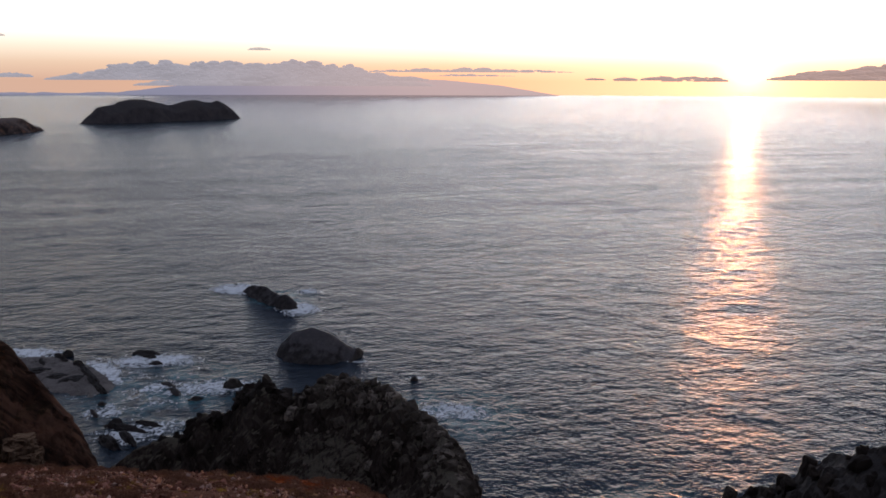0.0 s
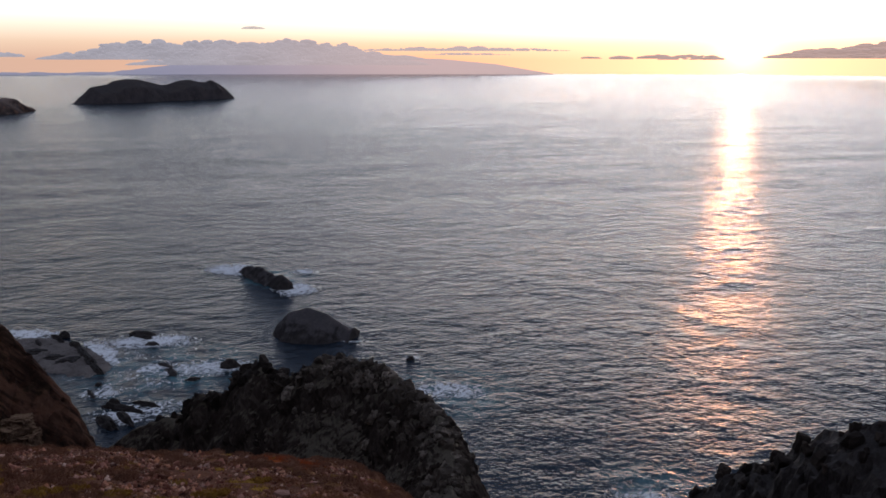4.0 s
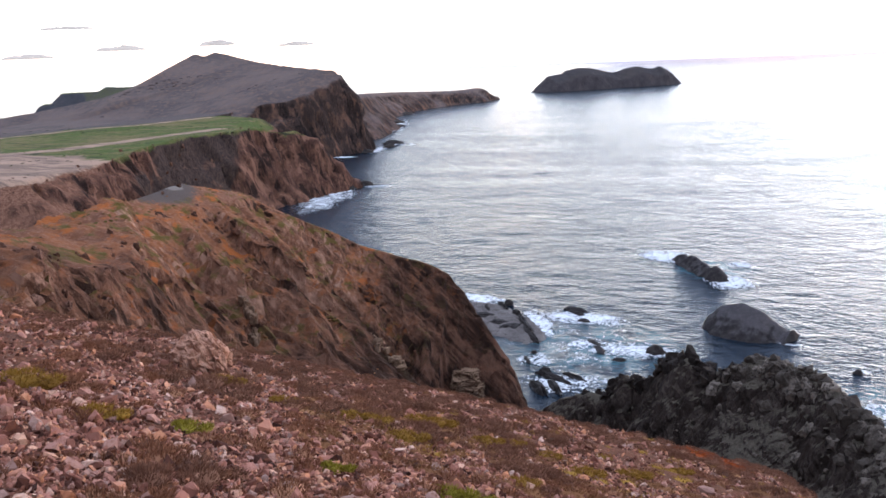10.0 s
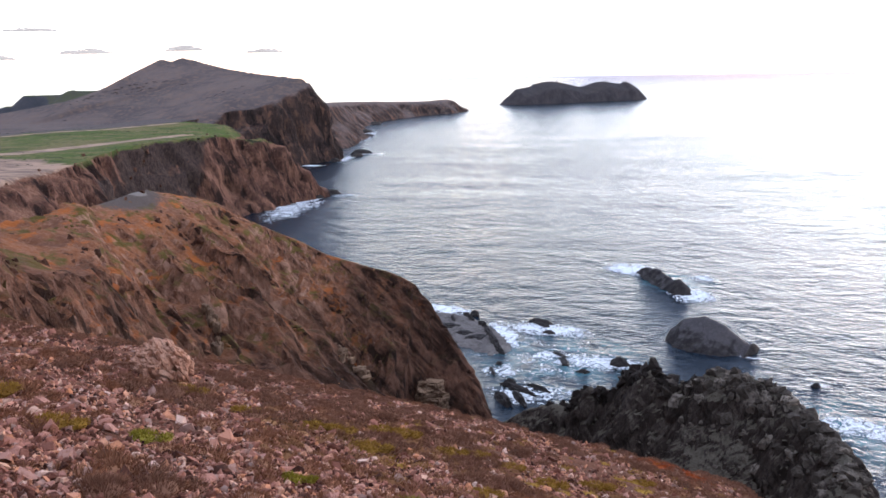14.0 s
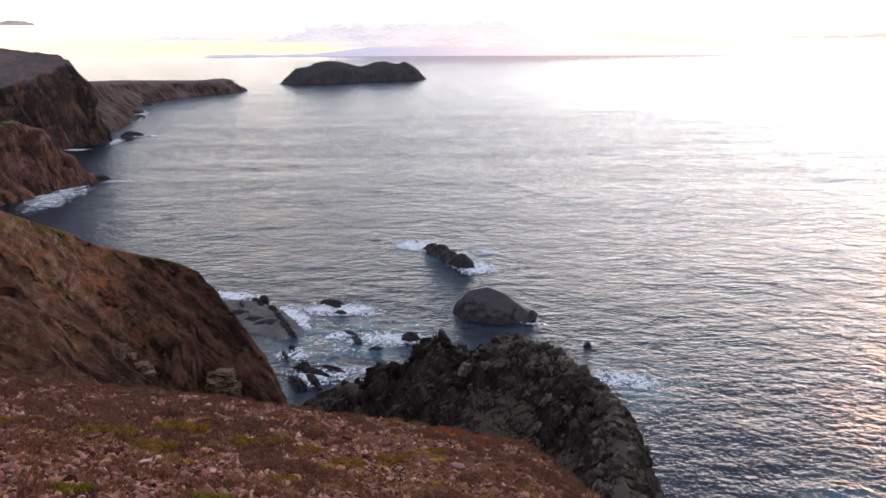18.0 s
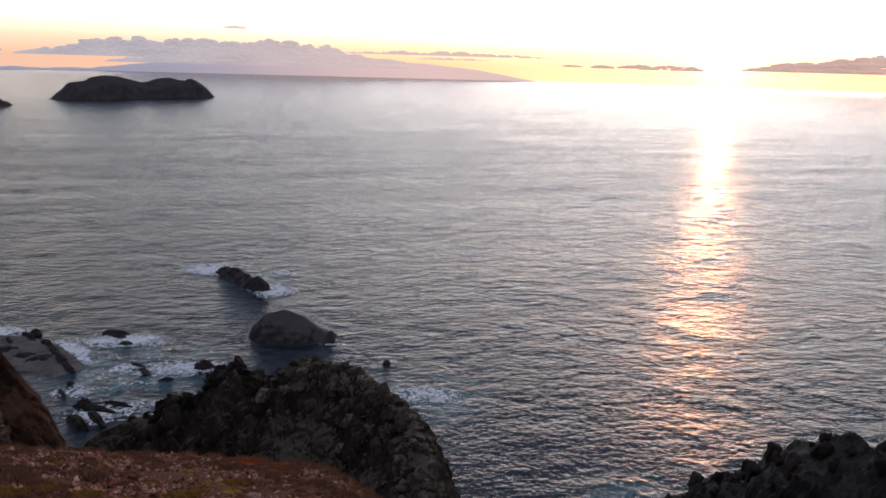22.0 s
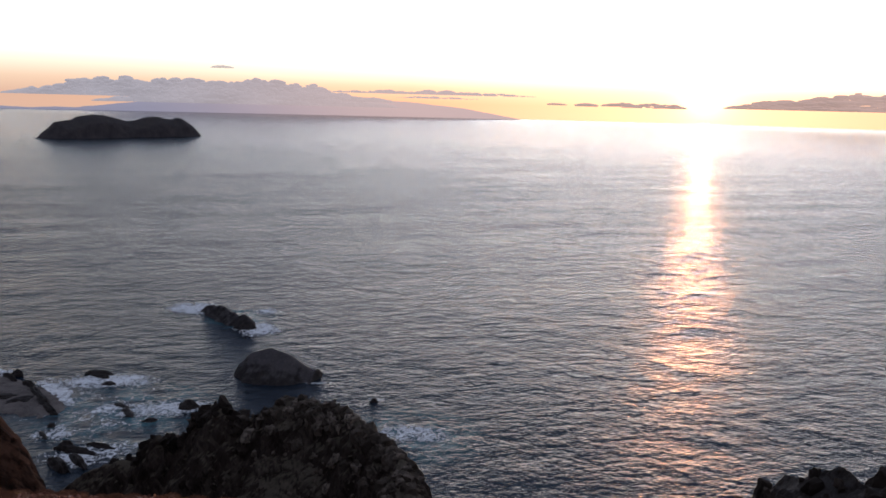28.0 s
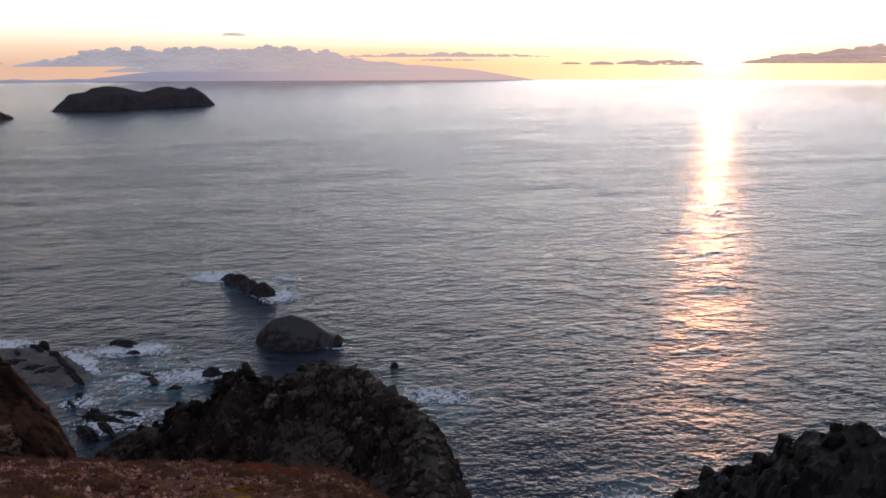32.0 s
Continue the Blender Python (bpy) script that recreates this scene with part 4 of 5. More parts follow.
boulder("shore_rock", -318, 903, 12, 5, 4, 60, 244, M_WET, "dark skerry below the cliffs", 0.2, 0.35, 3)


# ---- on the near slopes ----
def sight(bearing, drop, height, near=3.0, far=400.0):
    """Where a line of sight from the eye first meets a landform."""
    d = np.geomspace(near, far, 4000)
    x, y = d * math.sin(radians(bearing)), d * math.cos(radians(bearing))
    z = EYE - d * math.tan(radians(drop))
    below = height(x, y) > z
    k = int(np.argmax(below)) if below.any() else len(d) - 1
    return float(x[k]), float(y[k]), float(height(x[k:k + 1], y[k:k + 1])[0])


def pebble_material(name, island):
    m, n, l, b = material(name)
    if island:
        geo = n.new("ShaderNodeNewGeometry")
        rnd = geo.outputs["Random Per Island"]
    else:
        info = n.new("ShaderNodeObjectInfo")
        rnd = info.outputs["Random"]
    base = ramp(n, l, rnd, [(0.0, (0.04, 0.016, 0.011)), (0.22, (0.14, 0.052, 0.034)), (0.45, (0.31, 0.13, 0.09)), (0.6, (0.44, 0.205, 0.15)), (0.68, (0.31, 0.205, 0.165)), (0.75, (0.48, 0.24, 0.18)), (0.87, (0.56, 0.24, 0.12)), (0.95, (0.64, 0.37, 0.25)), (1.0, (0.64, 0.44, 0.35))])
    dirt = mask(n, l, noise_tex(n, l, 14, 6, 0.7), 0.48, 0.75)
    l.new(mix(n, l, dirt, base, (0.17, 0.06, 0.03)), b.inputs["Base Color"])
    b.inputs["Roughness"].default_value = 0.92
    b.inputs["Specular IOR Level"].default_value = 0.2
    bump(n, l, b, noise_tex(n, l, 45, 6, 0.7), 0.8, 0.01)
    return m


M_STONE = pebble_material("rust_stone", False)
M_RUBBLE = pebble_material("rust_rubble", True)


def turns(rng, n):
    """Random turning matrices."""
    q = rng.normal(size=(n, 4))
    q /= np.linalg.norm(q, axis=1)[:, None]
    w, x, y, z = q.T
    return np.stack([1 - 2 * (y * y + z * z), 2 * (x * y - w * z), 2 * (x * z + w * y), 2 * (x * y + w * z), 1 - 2 * (x * x + z * z), 2 * (y * z - w * x),
                     2 * (x * z - w * y), 2 * (y * z + w * x), 1 - 2 * (x * x + y * y)], 1).reshape(n, 3, 3)


def scatter(rng, n, r0, r1, a0=-62, a1=34):
    r = np.exp(rng.uniform(math.log(r0), math.log(r1), n))
    a = np.radians(rng.uniform(a0, a1, n))
    return r * np.sin(a), r * np.cos(a), r


def rubble(n, r0, r1, size, seed):
    rng = np.random.default_rng(seed)
    x, y, r = scatter(rng, n, r0, r1)
    keep = fbm(x / 1.6, y / 1.6, 0, 3, 501) + 0.5 * fbm(x / 7, y / 7, 0, 3, 502) + rng.uniform(-0.4, 0.5, n) - 0.25 * step01(-6, 3, x) > -0.38
    x, y, r = x[keep], y[keep], r[keep]
    n = len(x)
    co, tri = solid(1)
    scale = np.maximum(size * np.exp(rng.normal(0, 0.45, n)), r * 0.0011)[:, None, None]
    shape = rng.uniform(0.18, 1.45, (n, 1, 3))
    v = (np.sign(co) * np.abs(co) ** 0.7)[None] * (1 + rng.uniform(-0.42, 0.42, (n, len(co), 1))) * shape
    v = np.einsum("nij,nkj->nki", turns(rng, n), v) * scale
    v += np.stack([x, y, hill_height(x, y) + 0.25 * scale[:, 0, 0]], -1)[:, None]
    f = tri[None] + (np.arange(n) * len(co))[:, None, None]
    return v.reshape(-1, 3), f.reshape(-1, 3)


ground = bpy.data.objects["ground"]
pv, pf = rubble(112000, 3.4, 14, 0.0175, 511)
qv, qf = rubble(42000, 13, 46, 0.028, 512)
gravel = sheet("gravel", np.concatenate([pv, qv]), np.concatenate([pf, qf + len(pv)]), M_RUBBLE)
tagged(gravel, "loose pink-brown broken stones strewn over the slope", "gravel", kind="stuff")

rng = np.random.default_rng(520)
stone_meshes = []
co, tri = solid(1)
for k in range(14):
    v = np.sign(co) * np.abs(co) ** 0.5 * (1 + rng.uniform(-0.38, 0.38, (len(co), 1))) * rng.uniform(0.22, 1.25, (1, 3))
    ob = sheet("stone", v, tri, M_STONE)
    stone_meshes.append(ob.data)
    bpy.data.objects.remove(ob)
sx, sy, sr = scatter(rng, 300, 5.0, 17, -55, 22)
for k in range(300):
    ob = new("stone", stone_meshes[k % 14])
    sc = 0.03 + 0.045 * rng.random() ** 2.5
    if k % 4 == 0:
        # a heap of larger broken blocks
        sx[k], sy[k] = -5.7 + rng.normal(0, 0.7), 5.9 + rng.normal(0, 0.8)
        sc = 0.035 + 0.055 * rng.random() ** 2
    p = Vector((sx[k], sy[k], float(hill_height(sx[k:k + 1], sy[k:k + 1])[0]) + 0.25 * sc))
    ob.matrix_world = Matrix.LocRotScale(p, Euler(rng.uniform(0, 6.28, 3)), (sc, sc, sc))
    ob.parent = ground


def tuft_mesh(spots, colour, name, blades, tall, wide, seed, dome=True):
    """Low cushions of short stiff stems over a rounded heart."""
    rng = np.random.default_rng(seed)
    verts, faces, base = [], [], 0
    co, tri = solid(2)
    for x, y, z, s in spots:
        if dome:
            c = co * (1 + 0.5 * fbm(co[:, 0] * 1.7 + 9 * x, co[:, 1] * 1.7 + 9 * y, co[:, 2] * 2, 3, seed)[:, None]) * np.array([wide * s, wide * s, tall * s * 0.8]) * 0.72 + np.array([x, y, z])
            verts.append(c)
            faces.append(tri + base)
            base += len(co)
        n = int(blades * max(0.5, s))
        d = rng.normal(size=(n, 3))
        d[:, 2] = np.abs(d[:, 2]) + 0.15
        d /= np.linalg.norm(d, axis=1)[:, None]
        root = d * np.array([wide * s, wide * s, tall * s * 0.8]) * rng.uniform(0.75, 1.0, (n, 1)) + np.array([x, y, z])
        out = d + rng.normal(0, 0.35, (n, 3)) + np.array([0, 0, 0.4])
        out /= np.linalg.norm(out, axis=1)[:, None]
        across = np.cross(out, rng.normal(size=(n, 3)))
        across /= np.linalg.norm(across, axis=1)[:, None]
        ln = 0.05 * s ** 0.5 * rng.uniform(0.5, 1.4, (n, 1))
        w = 0.0045 * across
        verts.append(np.stack([root - w, root + w, root + out * ln], 1).reshape(-1, 3))
        faces.append(np.arange(3 * n).reshape(n, 3) + base)
        base += 3 * n
    return sheet(name, np.concatenate(verts), np.concatenate(faces), colour)


def plant_material(name, dark, mid, light):
    m, n, l, b = material(name)
    geo = n.new("ShaderNodeNewGeometry")
    patch = mask(n, l, noise_tex(n, l, 0.9, 4, 0.6), 0.35, 0.65)
    col = ramp(n, l, geo.outputs["Random Per Island"], [(0.0, dark), (0.5, mid), (1.0, light)])
    l.new(mix(n, l, patch, col, mid), b.inputs["Base Color"])
    b.inputs["Roughness"].default_value = 0.9
    b.inputs["Specular IOR Level"].default_value = 0.1
    return m


M_DRY = plant_material("dry_stems", (0.08, 0.03, 0.016), (0.20, 0.082, 0.042), (0.40, 0.21, 0.12))
M_MOSS = plant_material("yellow_cushion", (0.12, 0.06, 0.014), (0.28, 0.155, 0.028), (0.44, 0.27, 0.05))
M_GREEN = plant_material("green_cushion", (0.10, 0.085, 0.012), (0.23, 0.19, 0.022), (0.36, 0.30, 0.05))
M_ORANGE = plant_material("orange_mat", (0.13, 0.03, 0.012), (0.30, 0.06, 0.015), (0.44, 0.125, 0.028))

rng = np.random.default_rng(530)
tx, ty, tr = scatter(rng, 700, 5.0, 42)
tz = hill_height(tx, ty)
spots = [(x, y, z, float(rng.uniform(0.5, 1.3)) * (0.8 + r / 40)) for x, y, z, r in zip(tx, ty, tz, tr) if fbm(np.array([x / 3]), np.array([y / 3]), 0, 3, 531)[0] > -0.25]
tagged(tuft_mesh(spots, M_DRY, "dry_plants", 300, 0.05, 0.17, 532), "low brown dry cushion plants among the stones", "plants", kind="stuff")

M_HEATH = plant_material("brown_heath", (0.07, 0.032, 0.02), (0.18, 0.082, 0.05), (0.36, 0.19, 0.115))
rng = np.random.default_rng(535)
tx, ty, tr = scatter(rng, 1500, 5.5, 44, -62, 16)
keep = fbm(tx / 2.6, ty / 2.6, 0, 3, 536) + 0.3 * step01(7, 16, tr) > 0.2
spots = [(x, y, z, float(rng.uniform(0.5, 1.5)) * (0.7 + r / 45)) for x, y, z, r in zip(tx[keep], ty[keep], hill_height(tx[keep], ty[keep]), tr[keep])]
tagged(tuft_mesh(spots, M_HEATH, "heath_plants", 620, 0.075, 0.22, 537), "dark brown low heath cushions among the stones", "plants", kind="stuff")

for k, (a, e, s, mat) in enumerate(((-35.5, 23.4, 0.8, M_GREEN), (-20.1, 26.0, 1.1, M_MOSS), (-17.6, 25.3, 1.2, M_MOSS), (-14.0, 26.6, 1.0, M_MOSS), (-17.0, 29.7, 0.9, M_GREEN), (-15.6, 30.2, 0.9, M_GREEN),
        (-33, 21.0, 1.3, M_MOSS), (-45.2, 18.6, 1.5, M_MOSS), (-22.5, 24.7, 1.0, M_MOSS), (-24, 24.3, 0.9, M_MOSS), (-11.5, 29.2, 0.8, M_MOSS), (-6.5, 28.6, 1.0, M_MOSS), (-9.5, 27.6, 0.9, M_MOSS),
        (-3.0, 28.6, 1.1, M_MOSS), (-19, 25.0, 1.1, M_MOSS), (-12, 26.8, 0.8, M_MOSS), (0.5, 28.2, 0.9, M_MOSS), (-29, 22.8, 0.9, M_MOSS), (-41, 21.5, 1.0, M_MOSS), (-25.5, 27.4, 0.6, M_GREEN))):
    x, y, z = sight(a, e, hill_height)
    name = "cushion_plant"
    ob = tuft_mesh([(0, 0, 0, s), (0.2 * s, 0.1, -0.03, s * 0.6), (-0.18 * s, 0.12, -0.02, s * 0.5)], mat, name, 420, 0.085, 0.17, 540 + k)
    ob.matrix_world = pose(x, y, z + 0.02)
    tagged(ob, "bright green cushion plant among stones" if mat == M_GREEN else "yellow-green cushion plant on stony ground", "plant", "cushion plants on the slope")

rng = np.random.default_rng(570)
tx, ty, tr = scatter(rng, 230, 9, 36, -24, 16)
tz = hill_height(tx, ty)
spots = [(x, y, z - 0.02, float(rng.uniform(0.4, 1.1))) for x, y, z, r in zip(tx, ty, tz, tr) if fbm(np.array([x / 4]), np.array([y / 4]), 0, 3, 571)[0] + 0.25 * float(step01(-10, 2, x)) > 0.05]
M_RUST = plant_material("rust_stems", (0.09, 0.04, 0.018), (0.20, 0.092, 0.04), (0.36, 0.185, 0.085))
rng = np.random.default_rng(575)
tx, ty, tr = scatter(rng, 1300, 8, 42, -28, 20)
tz = hill_height(tx, ty)
keep = fbm(tx / 3.5, ty / 3.5, 0, 3, 576) + 0.35 * step01(-12, 2, tx) > 0.12
rust = [(x, y, z - 0.02, float(rng.uniform(0.4, 1.2))) for x, y, z in zip(tx[keep], ty[keep], tz[keep])]
tagged(tuft_mesh(rust, M_RUST, "rust_plants", 120, 0.04, 0.2, 577), "low rust-orange dry plants over the slope", "plants", kind="stuff")
tagged(tuft_mesh(spots, M_MOSS, "yellow_moss", 140, 0.04, 0.2, 572), "flat olive-yellow moss cushions over the slope", "plants", kind="stuff")

rng = np.random.default_rng(560)
spots = []
for k in range(70):
    t = rng.random()
    a, d = 0.8 + 4.2 * t + rng.normal(0, 0.35), 30 - 4.5 * t + rng.normal(0, 1.7)
    x, y = d * math.sin(radians(a)), d * math.cos(radians(a))
    spots.append((x, y, float(hill_height(np.array([x]), np.array([y]))[0]), float(rng.uniform(0.7, 1.3))))
tagged(tuft_mesh(spots, M_ORANGE, "orange_plants", 160, 0.08, 0.22, 561), "mat of orange-red succulent plants at the slope's edge", "plants", kind="stuff")


# low scrub on the gullied ridge
rng = np.random.default_rng(590)
x, y = rng.uniform(-115, -22, 5200), rng.uniform(78, 165, 5200)
z, zx, zy = ridge_height(x, y), ridge_height(x + 0.6, y), ridge_height(x, y + 0.6)
mild = np.hypot(zx - z, zy - z) / 0.6 < 0.9
keep = np.nonzero(mild & (z > 8) & (fbm(x / 10, y / 10, 0, 3, 591) > -0.02))[0][:1100]
spots = [(x[k], y[k], z[k] - 0.1, float(rng.uniform(0.35, 1.2))) for k in keep]
tagged(tuft_mesh(spots[::2], plant_material("olive_scrub", (0.045, 0.035, 0.014), (0.10, 0.07, 0.022), (0.17, 0.115, 0.03)), "scrub", 24, 0.3, 0.42, 592), "low olive-brown scrub on the gullied ridge", "shrubs", kind="stuff")
tagged(tuft_mesh(spots[1::2], M_RUST, "scrub", 24, 0.25, 0.42, 593), "low rust-red scrub on the gullied ridge", "shrubs", kind="stuff")

# dark scrub and ledges over the mountain's flank
rng = np.random.default_rng(595)
x, y = rng.uniform(-700, -280, 12000), rng.uniform(560, 980, 12000)
z = mount_height(x, y)
line = fbm((x * 0.8 + y * 0.6) / 120, (-x * 0.6 + y * 0.8) / 16, 0, 3, 596)
spots = [(x[k], y[k], z[k] - 0.5, float(rng.uniform(0.5, 1.7))) for k in np.nonzero((line > 0.36) & (z > 40) & (z < 72))[0][:200]]
tagged(tuft_mesh(spots, plant_material("heath_scrub", (0.03, 0.022, 0.02), (0.055, 0.04, 0.034), (0.085, 0.06, 0.05)), "scrub", 12, 0.6, 2.4, 597), "dark low scrub in strips over the mountain flank", "shrubs", kind="stuff")

# dark scrub in strips over the cape
rng = np.random.default_rng(580)
x, y = rng.uniform(-420, -215, 9000), rng.uniform(250, 500, 9000)
z = cape_height(x, y)
line = fbm((x * 0.75 + y * 0.66) / 90, (-x * 0.66 + y * 0.75) / 9, 0, 3, 581)
spots = [(x[k], y[k], z[k] - 0.35, float(rng.uniform(0.4, 1.3))) for k in np.nonzero((line > 0.2) & (z > 39))[0][:520]]
tagged(tuft_mesh(spots, plant_material("dark_scrub", (0.02, 0.025, 0.012), (0.035, 0.04, 0.018), (0.06, 0.06, 0.03)), "scrub", 30, 0.8, 1.1, 582), "low dark scrub in strips over the cape turf", "shrubs", kind="stuff")


# ---- outcrops ----
def outcrop(name, centre, pieces, seed, mat, label):
    """A broken outcrop: an Empty with one mesh for each block."""
    top = new(name)
    top.matrix_world = pose(*centre)
    for k, (x, y, z, lx, ly, lz, turn, tilt) in enumerate(pieces):
        co, tri = solid(4 if len(pieces) < 8 else 2)
        r = 1 + 0.3 * fbm(co[:, 0] * 2.4, co[:, 1] * 2.4, co[:, 2] * 2.4, 4, seed + k, True) + 0.16 * cells(co[:, 0] * 3.3, co[:, 1] * 3.3, co[:, 2] * 3.3, seed + k)[0]
        p = np.sign(co) * np.abs(co) ** 0.5 * r[:, None] * np.array([lx, ly, lz])
        ob = sheet("block", p, tri, mat)
        ob.matrix_world = pose(*centre) @ pose(x, y, z, tilt, 0, turn)
        ob.parent, ob.matrix_parent_inverse = top, pose(*centre).inverted()
    return tagged(top, label, "rock")


M_PALE = land_material("pale_outcrop", ((0.55, 0.30, 0.20), (0.44, 0.21, 0.13), (0.64, 0.40, 0.29)), ((0.22, 0.09, 0.055), (0.52, 0.27, 0.175), (0.64, 0.40, 0.29)), None, 0.06, (0.5, 0.8))
M_GREY = land_material("grey_outcrop", ((0.26, 0.165, 0.105), (0.16, 0.10, 0.065), (0.34, 0.23, 0.155)), ((0.05, 0.028, 0.018), (0.17, 0.105, 0.068), (0.34, 0.23, 0.155)), None, 0.3, (0.5, 0.8))
x, y, z = sight(-34.1, 20.0, hill_height)
pieces, rng = [(0, 0, 0.1, 0.34, 0.28, 0.42, -20, 10)], np.random.default_rng(600)
for k in range(130):
    a, u = rng.uniform(0, 6.28), rng.uniform(0.0, 1.0) ** 0.6
    px, py = 0.46 * u * math.cos(a), 0.42 * u * math.sin(a)
    pieces.append((px, py, 0.62 * (1 - u * u) ** 0.5 - 0.04, rng.uniform(0.05, 0.13), rng.uniform(0.02, 0.045), rng.uniform(0.07, 0.15), rng.normal(-40, 18), rng.normal(24, 14)))
outcrop("outcrop", (x, y, z), pieces, 601, M_PALE, "pale pink weathered boulder outcrop, split and crumbling, on the slope")
x, y, z = sight(-15.2, 24.0, ridge_height, 60)
outcrop("rock_stack", (x, y, z), [(0, 0, 0.6, 2.7, 2.4, 1.2, 10, 4), (0.1, 0.1, 2.3, 2.5, 2.2, 1.1, -12, -3), (-0.3, 0, 3.9, 2.2, 2.0, 1.0, 25, 5), (0.3, 0.2, 5.2, 1.7, 1.5, 0.8, -5, -6), (-1.9, 0.3, 4.6, 0.8, 0.8, 0.9, 40, 10), (2.2, -0.4, 0.4, 1.0, 1.2, 1.8, 15, 0)],
        611, M_GREY, "grey layered rock stack on the cliff face")
pieces, rng = [], np.random.default_rng(620)
x0, y0, z0 = sight(-31.2, 15.6, ridge_height, 60)
x1, y1, z1 = sight(-30.4, 19.0, ridge_height, 60)
for k in range(22):
    t = (k + rng.random()) / 22
    x, y = x0 + (x1 - x0) * t + rng.normal(0, 0.25), y0 + (y1 - y0) * t + rng.normal(0, 0.25)
    z = float(ridge_height(np.array([x]), np.array([y]))[0])
    pieces.append((x - x0, y - y0, z - z0, rng.uniform(0.3, 0.6), rng.uniform(0.25, 0.45), rng.uniform(0.5, 1.0), rng.uniform(0, 180), rng.uniform(-15, 15)))
outcrop("rock_rib", (x0, y0, z0), pieces, 621, M_GREY, "pale narrow rib of rock on the gullied slope")
pieces, rng = [], np.random.default_rng(640)
x0, y0, z0 = sight(-24.6, 16.0, ridge_height, 60)
x1, y1, z1 = sight(-20.2, 22.0, ridge_height, 60)
for k in range(64):
    t = (k + rng.random()) / 64
    x, y = x0 + (x1 - x0) * t + rng.normal(0, 1.5), y0 + (y1 - y0) * t + rng.normal(0, 1.2)
    z = float(ridge_height(np.array([x]), np.array([y]))[0])
    pieces.append((x - x0, y - y0, z - z0 + 0.45, rng.uniform(0.3, 0.9), rng.uniform(0.2, 0.4), rng.uniform(0.35, 0.75), rng.normal(40, 25), rng.uniform(-35, 35)))
outcrop("rock_rib", (x0, y0, z0), pieces, 641, M_GREY, "broken grey rib of rock running down the slope")


# ---- loose blocks along the promontory and the spur ----
def blocks_on(owner, line, height, n, first, last, seed, big, mat, spread=2.6, lift=0.1):
    rng = np.random.default_rng(seed)
    shapes = []
    co, tri = solid(2)
    for k in range(8):
        r = 1 + 0.32 * cells(co[:, 0] * 1.9, co[:, 1] * 1.9, co[:, 2] * 1.9, seed + k)[0]
        ob = sheet("block", np.sign(co) * np.abs(co) ** 0.5 * r[:, None] * rng.uniform(0.5, 1.1, (1, 3)), tri, mat)
        shapes.append(ob.data)
        bpy.data.objects.remove(ob)
    pts = np.array(line)
    for k in range(n):
        t = rng.uniform(first, last)
        i = min(int(t), len(pts) - 2)
        p = pts[i] + (pts[i + 1] - pts[i]) * (t - i)
        x, y = p[0] + rng.normal(0, spread), p[1] + rng.normal(0, spread)
        s = big * (0.35 + 0.65 * rng.random() ** 1.6)
        z = float(height(np.array([x]), np.array([y]))[0])
        if z < 1:
            continue
        ob = new("block", shapes[k % 8])
        ob.matrix_world = Matrix.LocRotScale((x, y, z + lift * s), Euler(rng.uniform(-0.5, 0.5, 3) + np.array([0, 0, rng.uniform(0, 6)])), (s, s, s * rng.uniform(1.0, 1.9)))
        ob.parent = owner


def block_material(name, dark, mid, light):
    m, n, l, b = material(name)
    info = n.new("ShaderNodeObjectInfo")
    tone = ramp(n, l, info.outputs["Random"], [(0.0, dark), (0.6, mid), (1.0, light)])
    stain = mask(n, l, noise_tex(n, l, 1.2, 7, 0.7), 0.42, 0.65)
    l.new(mix(n, l, stain, tone, dark), b.inputs["Base Color"])
    b.inputs["Roughness"].default_value = 0.9
    b.inputs["Specular IOR Level"].default_value = 0.2
    bump(n, l, b, noise_tex(n, l, 3.0, 8, 0.7), 1.0, 0.25)
    return m


M_BLOCK = block_material("grey_block", (0.045, 0.035, 0.027), (0.115, 0.093, 0.075), (0.27, 0.225, 0.182))
M_DARKBLOCK = block_material("black_block", (0.018, 0.013, 0.010), (0.035, 0.026, 0.021), (0.065, 0.05, 0.04))
M_REDBLOCK = block_material("red_block", (0.06, 0.027, 0.017), (0.16, 0.072, 0.045), (0.34, 0.19, 0.135))
blocks_on(bpy.data.objects["rock_promontory"], PROMONTORY, promontory_height, 280, 13.5, 23, 701, 1.25, M_BLOCK, 2.2, -0.5)
blocks_on(bpy.data.objects["rock_promontory"], PROMONTORY, promontory_height, 75, 2.5, 13, 702, 1.7, M_DARKBLOCK, 1.1, -0.2)
blocks_on(bpy.data.objects["rock_spur"], RIGHT, right_height, 90, 1, 9, 703, 1.3, M_DARKBLOCK)
face = [(x * 0.9, y * 0.9, z) for x, y, z in RIDGE]
blocks_on(bpy.data.objects["headland_ridge"], face, ridge_height, 60, 3.5, 8, 704, 0.5, M_REDBLOCK, 6.0, -0.3)
shoulder = plan([(-48, 84, 0), (-44, 85, 0), (-41, 88, 0), (-38.5, 91, 0), (-37, 104, 0)])
blocks_on(bpy.data.objects["headland_ridge"], shoulder, ridge_height, 70, 0, 4, 705, 0.5, M_REDBLOCK, 2.5, -0.3)
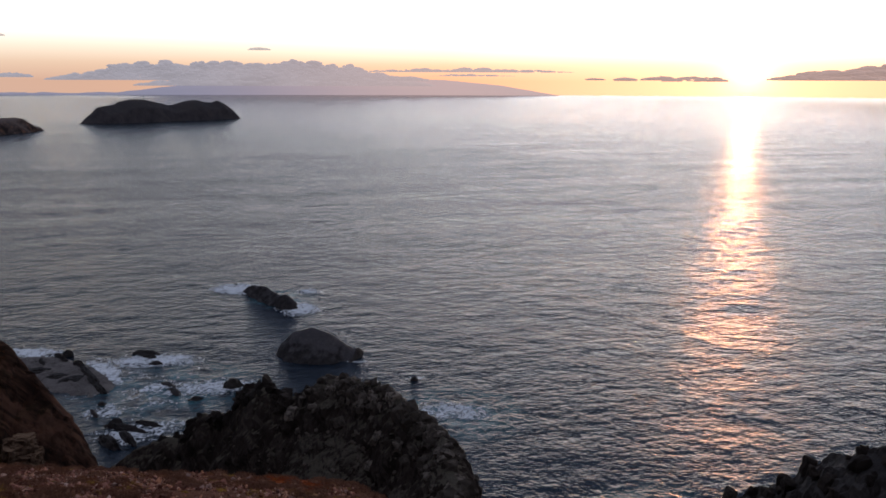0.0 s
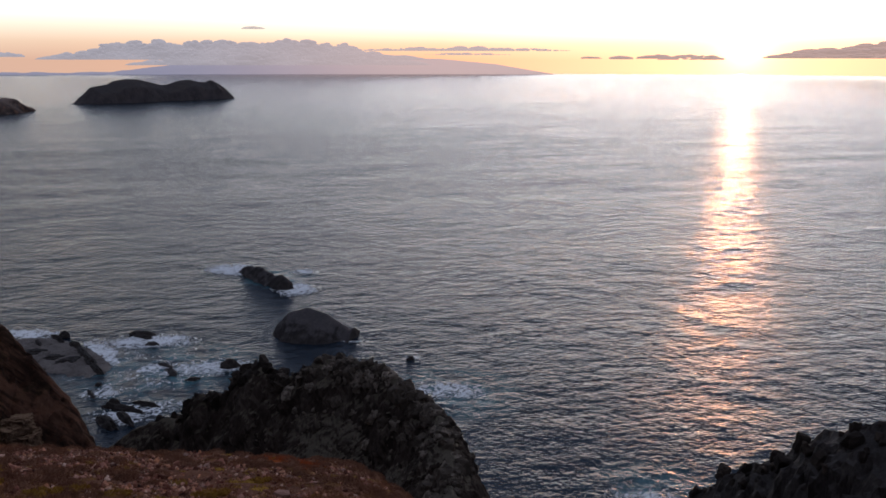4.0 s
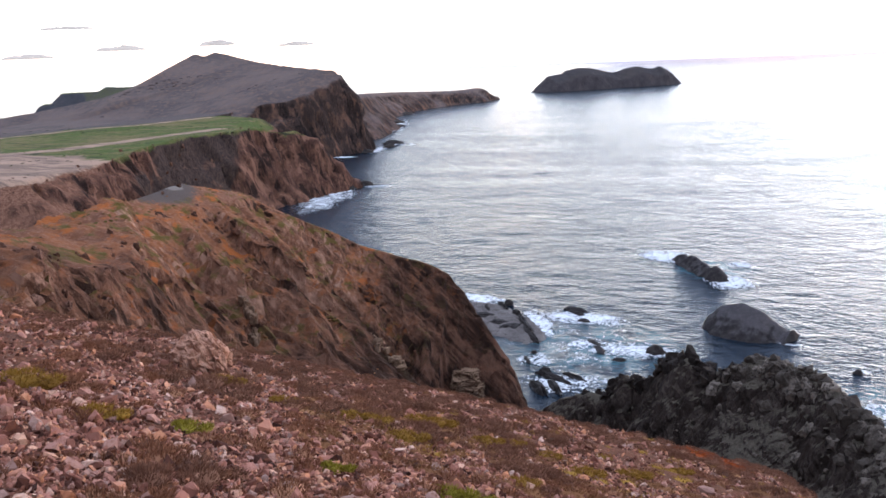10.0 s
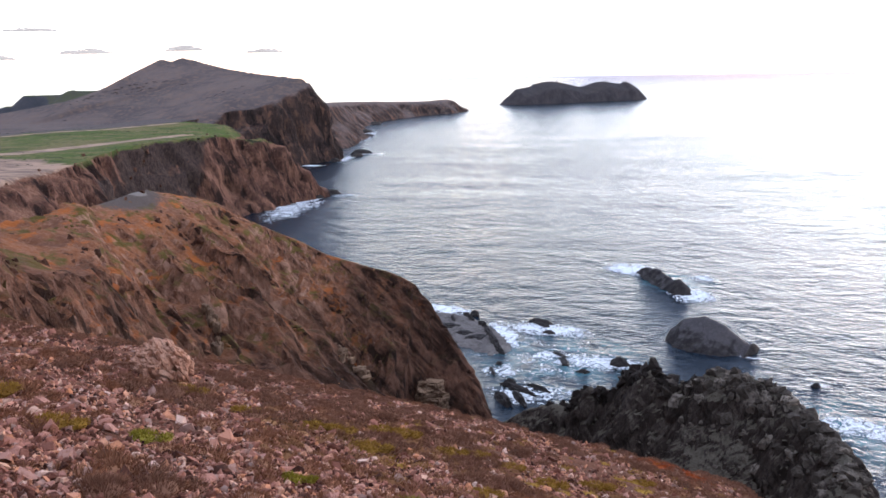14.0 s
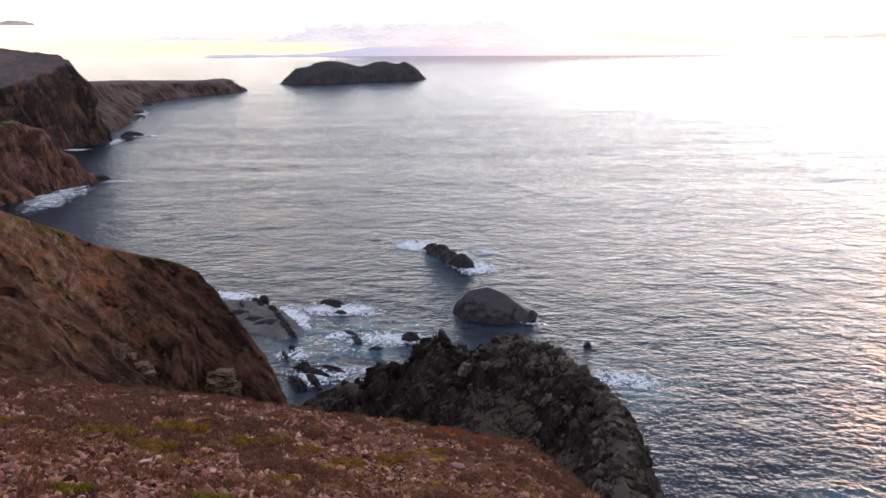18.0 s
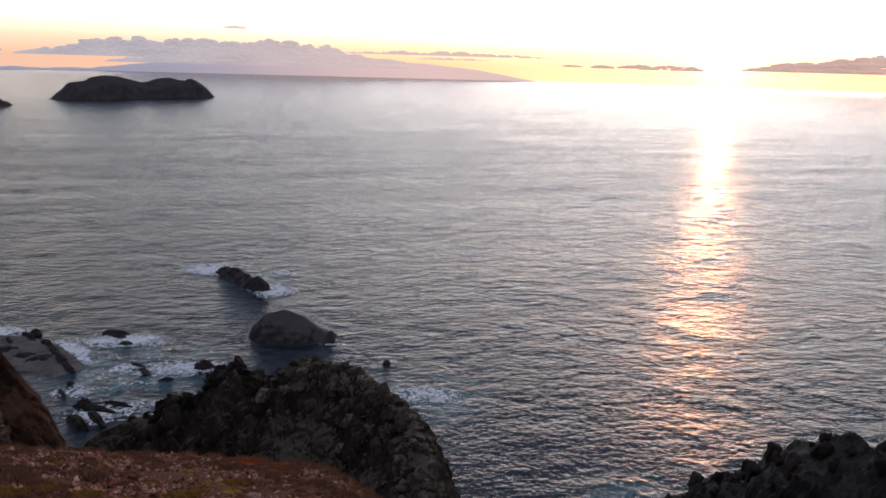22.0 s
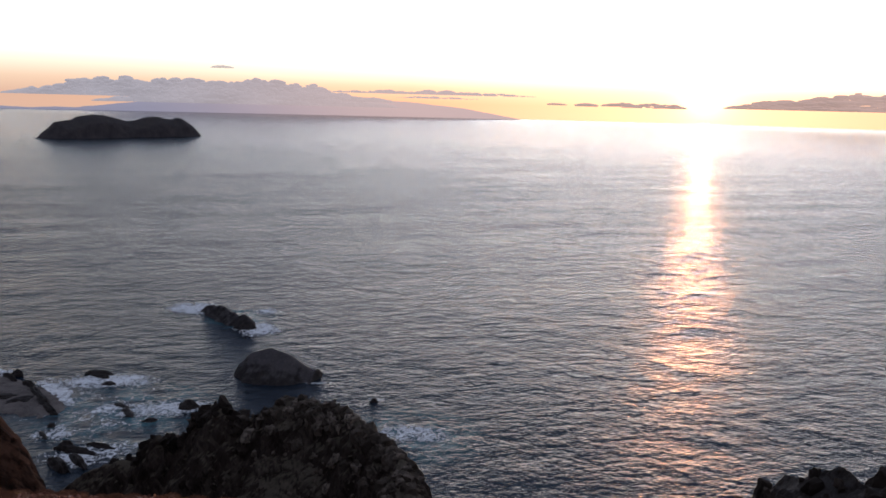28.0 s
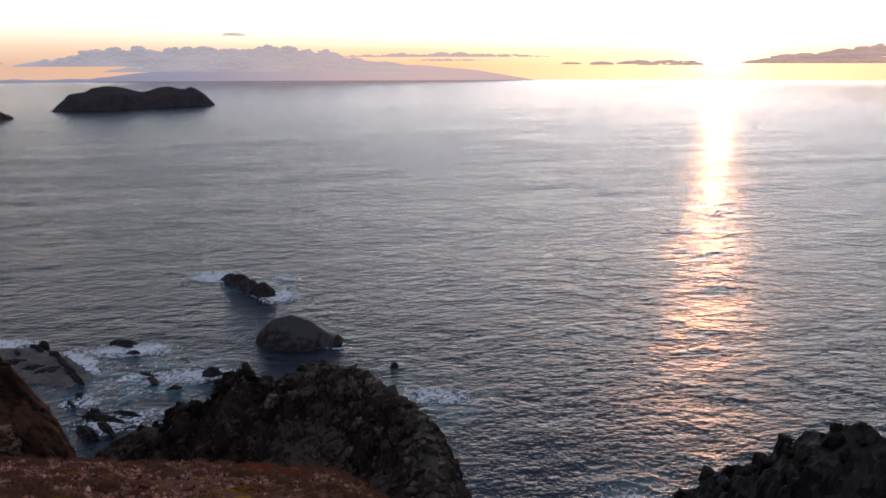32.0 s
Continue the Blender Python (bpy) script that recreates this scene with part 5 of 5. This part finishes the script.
blocks_on(bpy.data.objects["grassy_cape"], CAPE, cape_height, 60, 1.8, 8, 706, 0.8, M_REDBLOCK, 5.0, -0.5)


# ---- loose stones on the scree under the promontory ----
rng = np.random.default_rng(720)
x, y = rng.uniform(-4, 34, 9000), rng.uniform(82, 138, 9000)
_, top, _, side = crest_field(PROMONTORY, x, y)
z = promontory_height(x, y)
keep = np.nonzero((side > 0) & (z > 6) & (z < top - 7) & (fbm(x / 5, y / 5, 0, 3, 721) + rng.uniform(-0.4, 0.4, 9000) > 0))[0][:2400]
n = len(keep)
co, tri = solid(1)
size = 0.07 + 0.28 * rng.random(n) ** 3
v = (np.sign(co) * np.abs(co) ** 0.6)[None] * (1 + rng.uniform(-0.3, 0.3, (n, len(co), 1))) * rng.uniform(0.4, 1.3, (n, 1, 3))
v = np.einsum("nij,nkj->nki", turns(rng, n), v) * size[:, None, None] + np.stack([x[keep], y[keep], z[keep]], -1)[:, None]
f = tri[None] + (np.arange(n) * len(co))[:, None, None]
tagged(sheet("scree", v.reshape(-1, 3), f.reshape(-1, 3), plain_material("scree_stone", (0.11, 0.088, 0.07), 0.95, 6, 0.05, 0.5)), "grey-brown loose stones on the scree below the rocks", "scree", kind="stuff")


# ---- beacon on the islet ----
beacon = new("beacon")
bx, by = plan([(-6.0, 1712, 0)])[0][:2]
bz = float(islet_height(np.array([bx]), np.array([by]))[0]) - 0.5
beacon.matrix_world = pose(bx, by, bz)
tagged(beacon, "small dark beacon post on the islet's summit", "beacon")
for name, r0, r1, z0, z1 in (("plinth", 1.6, 1.4, 0, 1.4), ("post", 0.8, 0.6, 1.3, 6.0), ("lantern", 0.9, 0.5, 5.9, 7.4)):
    bm = bmesh.new()
    bmesh.ops.create_cone(bm, cap_ends=True, segments=14, radius1=r0, radius2=r1, depth=z1 - z0, matrix=Matrix.Translation((0, 0, (z0 + z1) / 2)))
    bmesh.ops.bevel(bm, geom=bm.edges[:], offset=0.06, segments=1, affect="EDGES")
    me = bpy.data.meshes.new(name)
    bm.to_mesh(me)
    bm.free()
    me.materials.append(M_FAR)
    ob = new(name, me)
    ob.parent = beacon
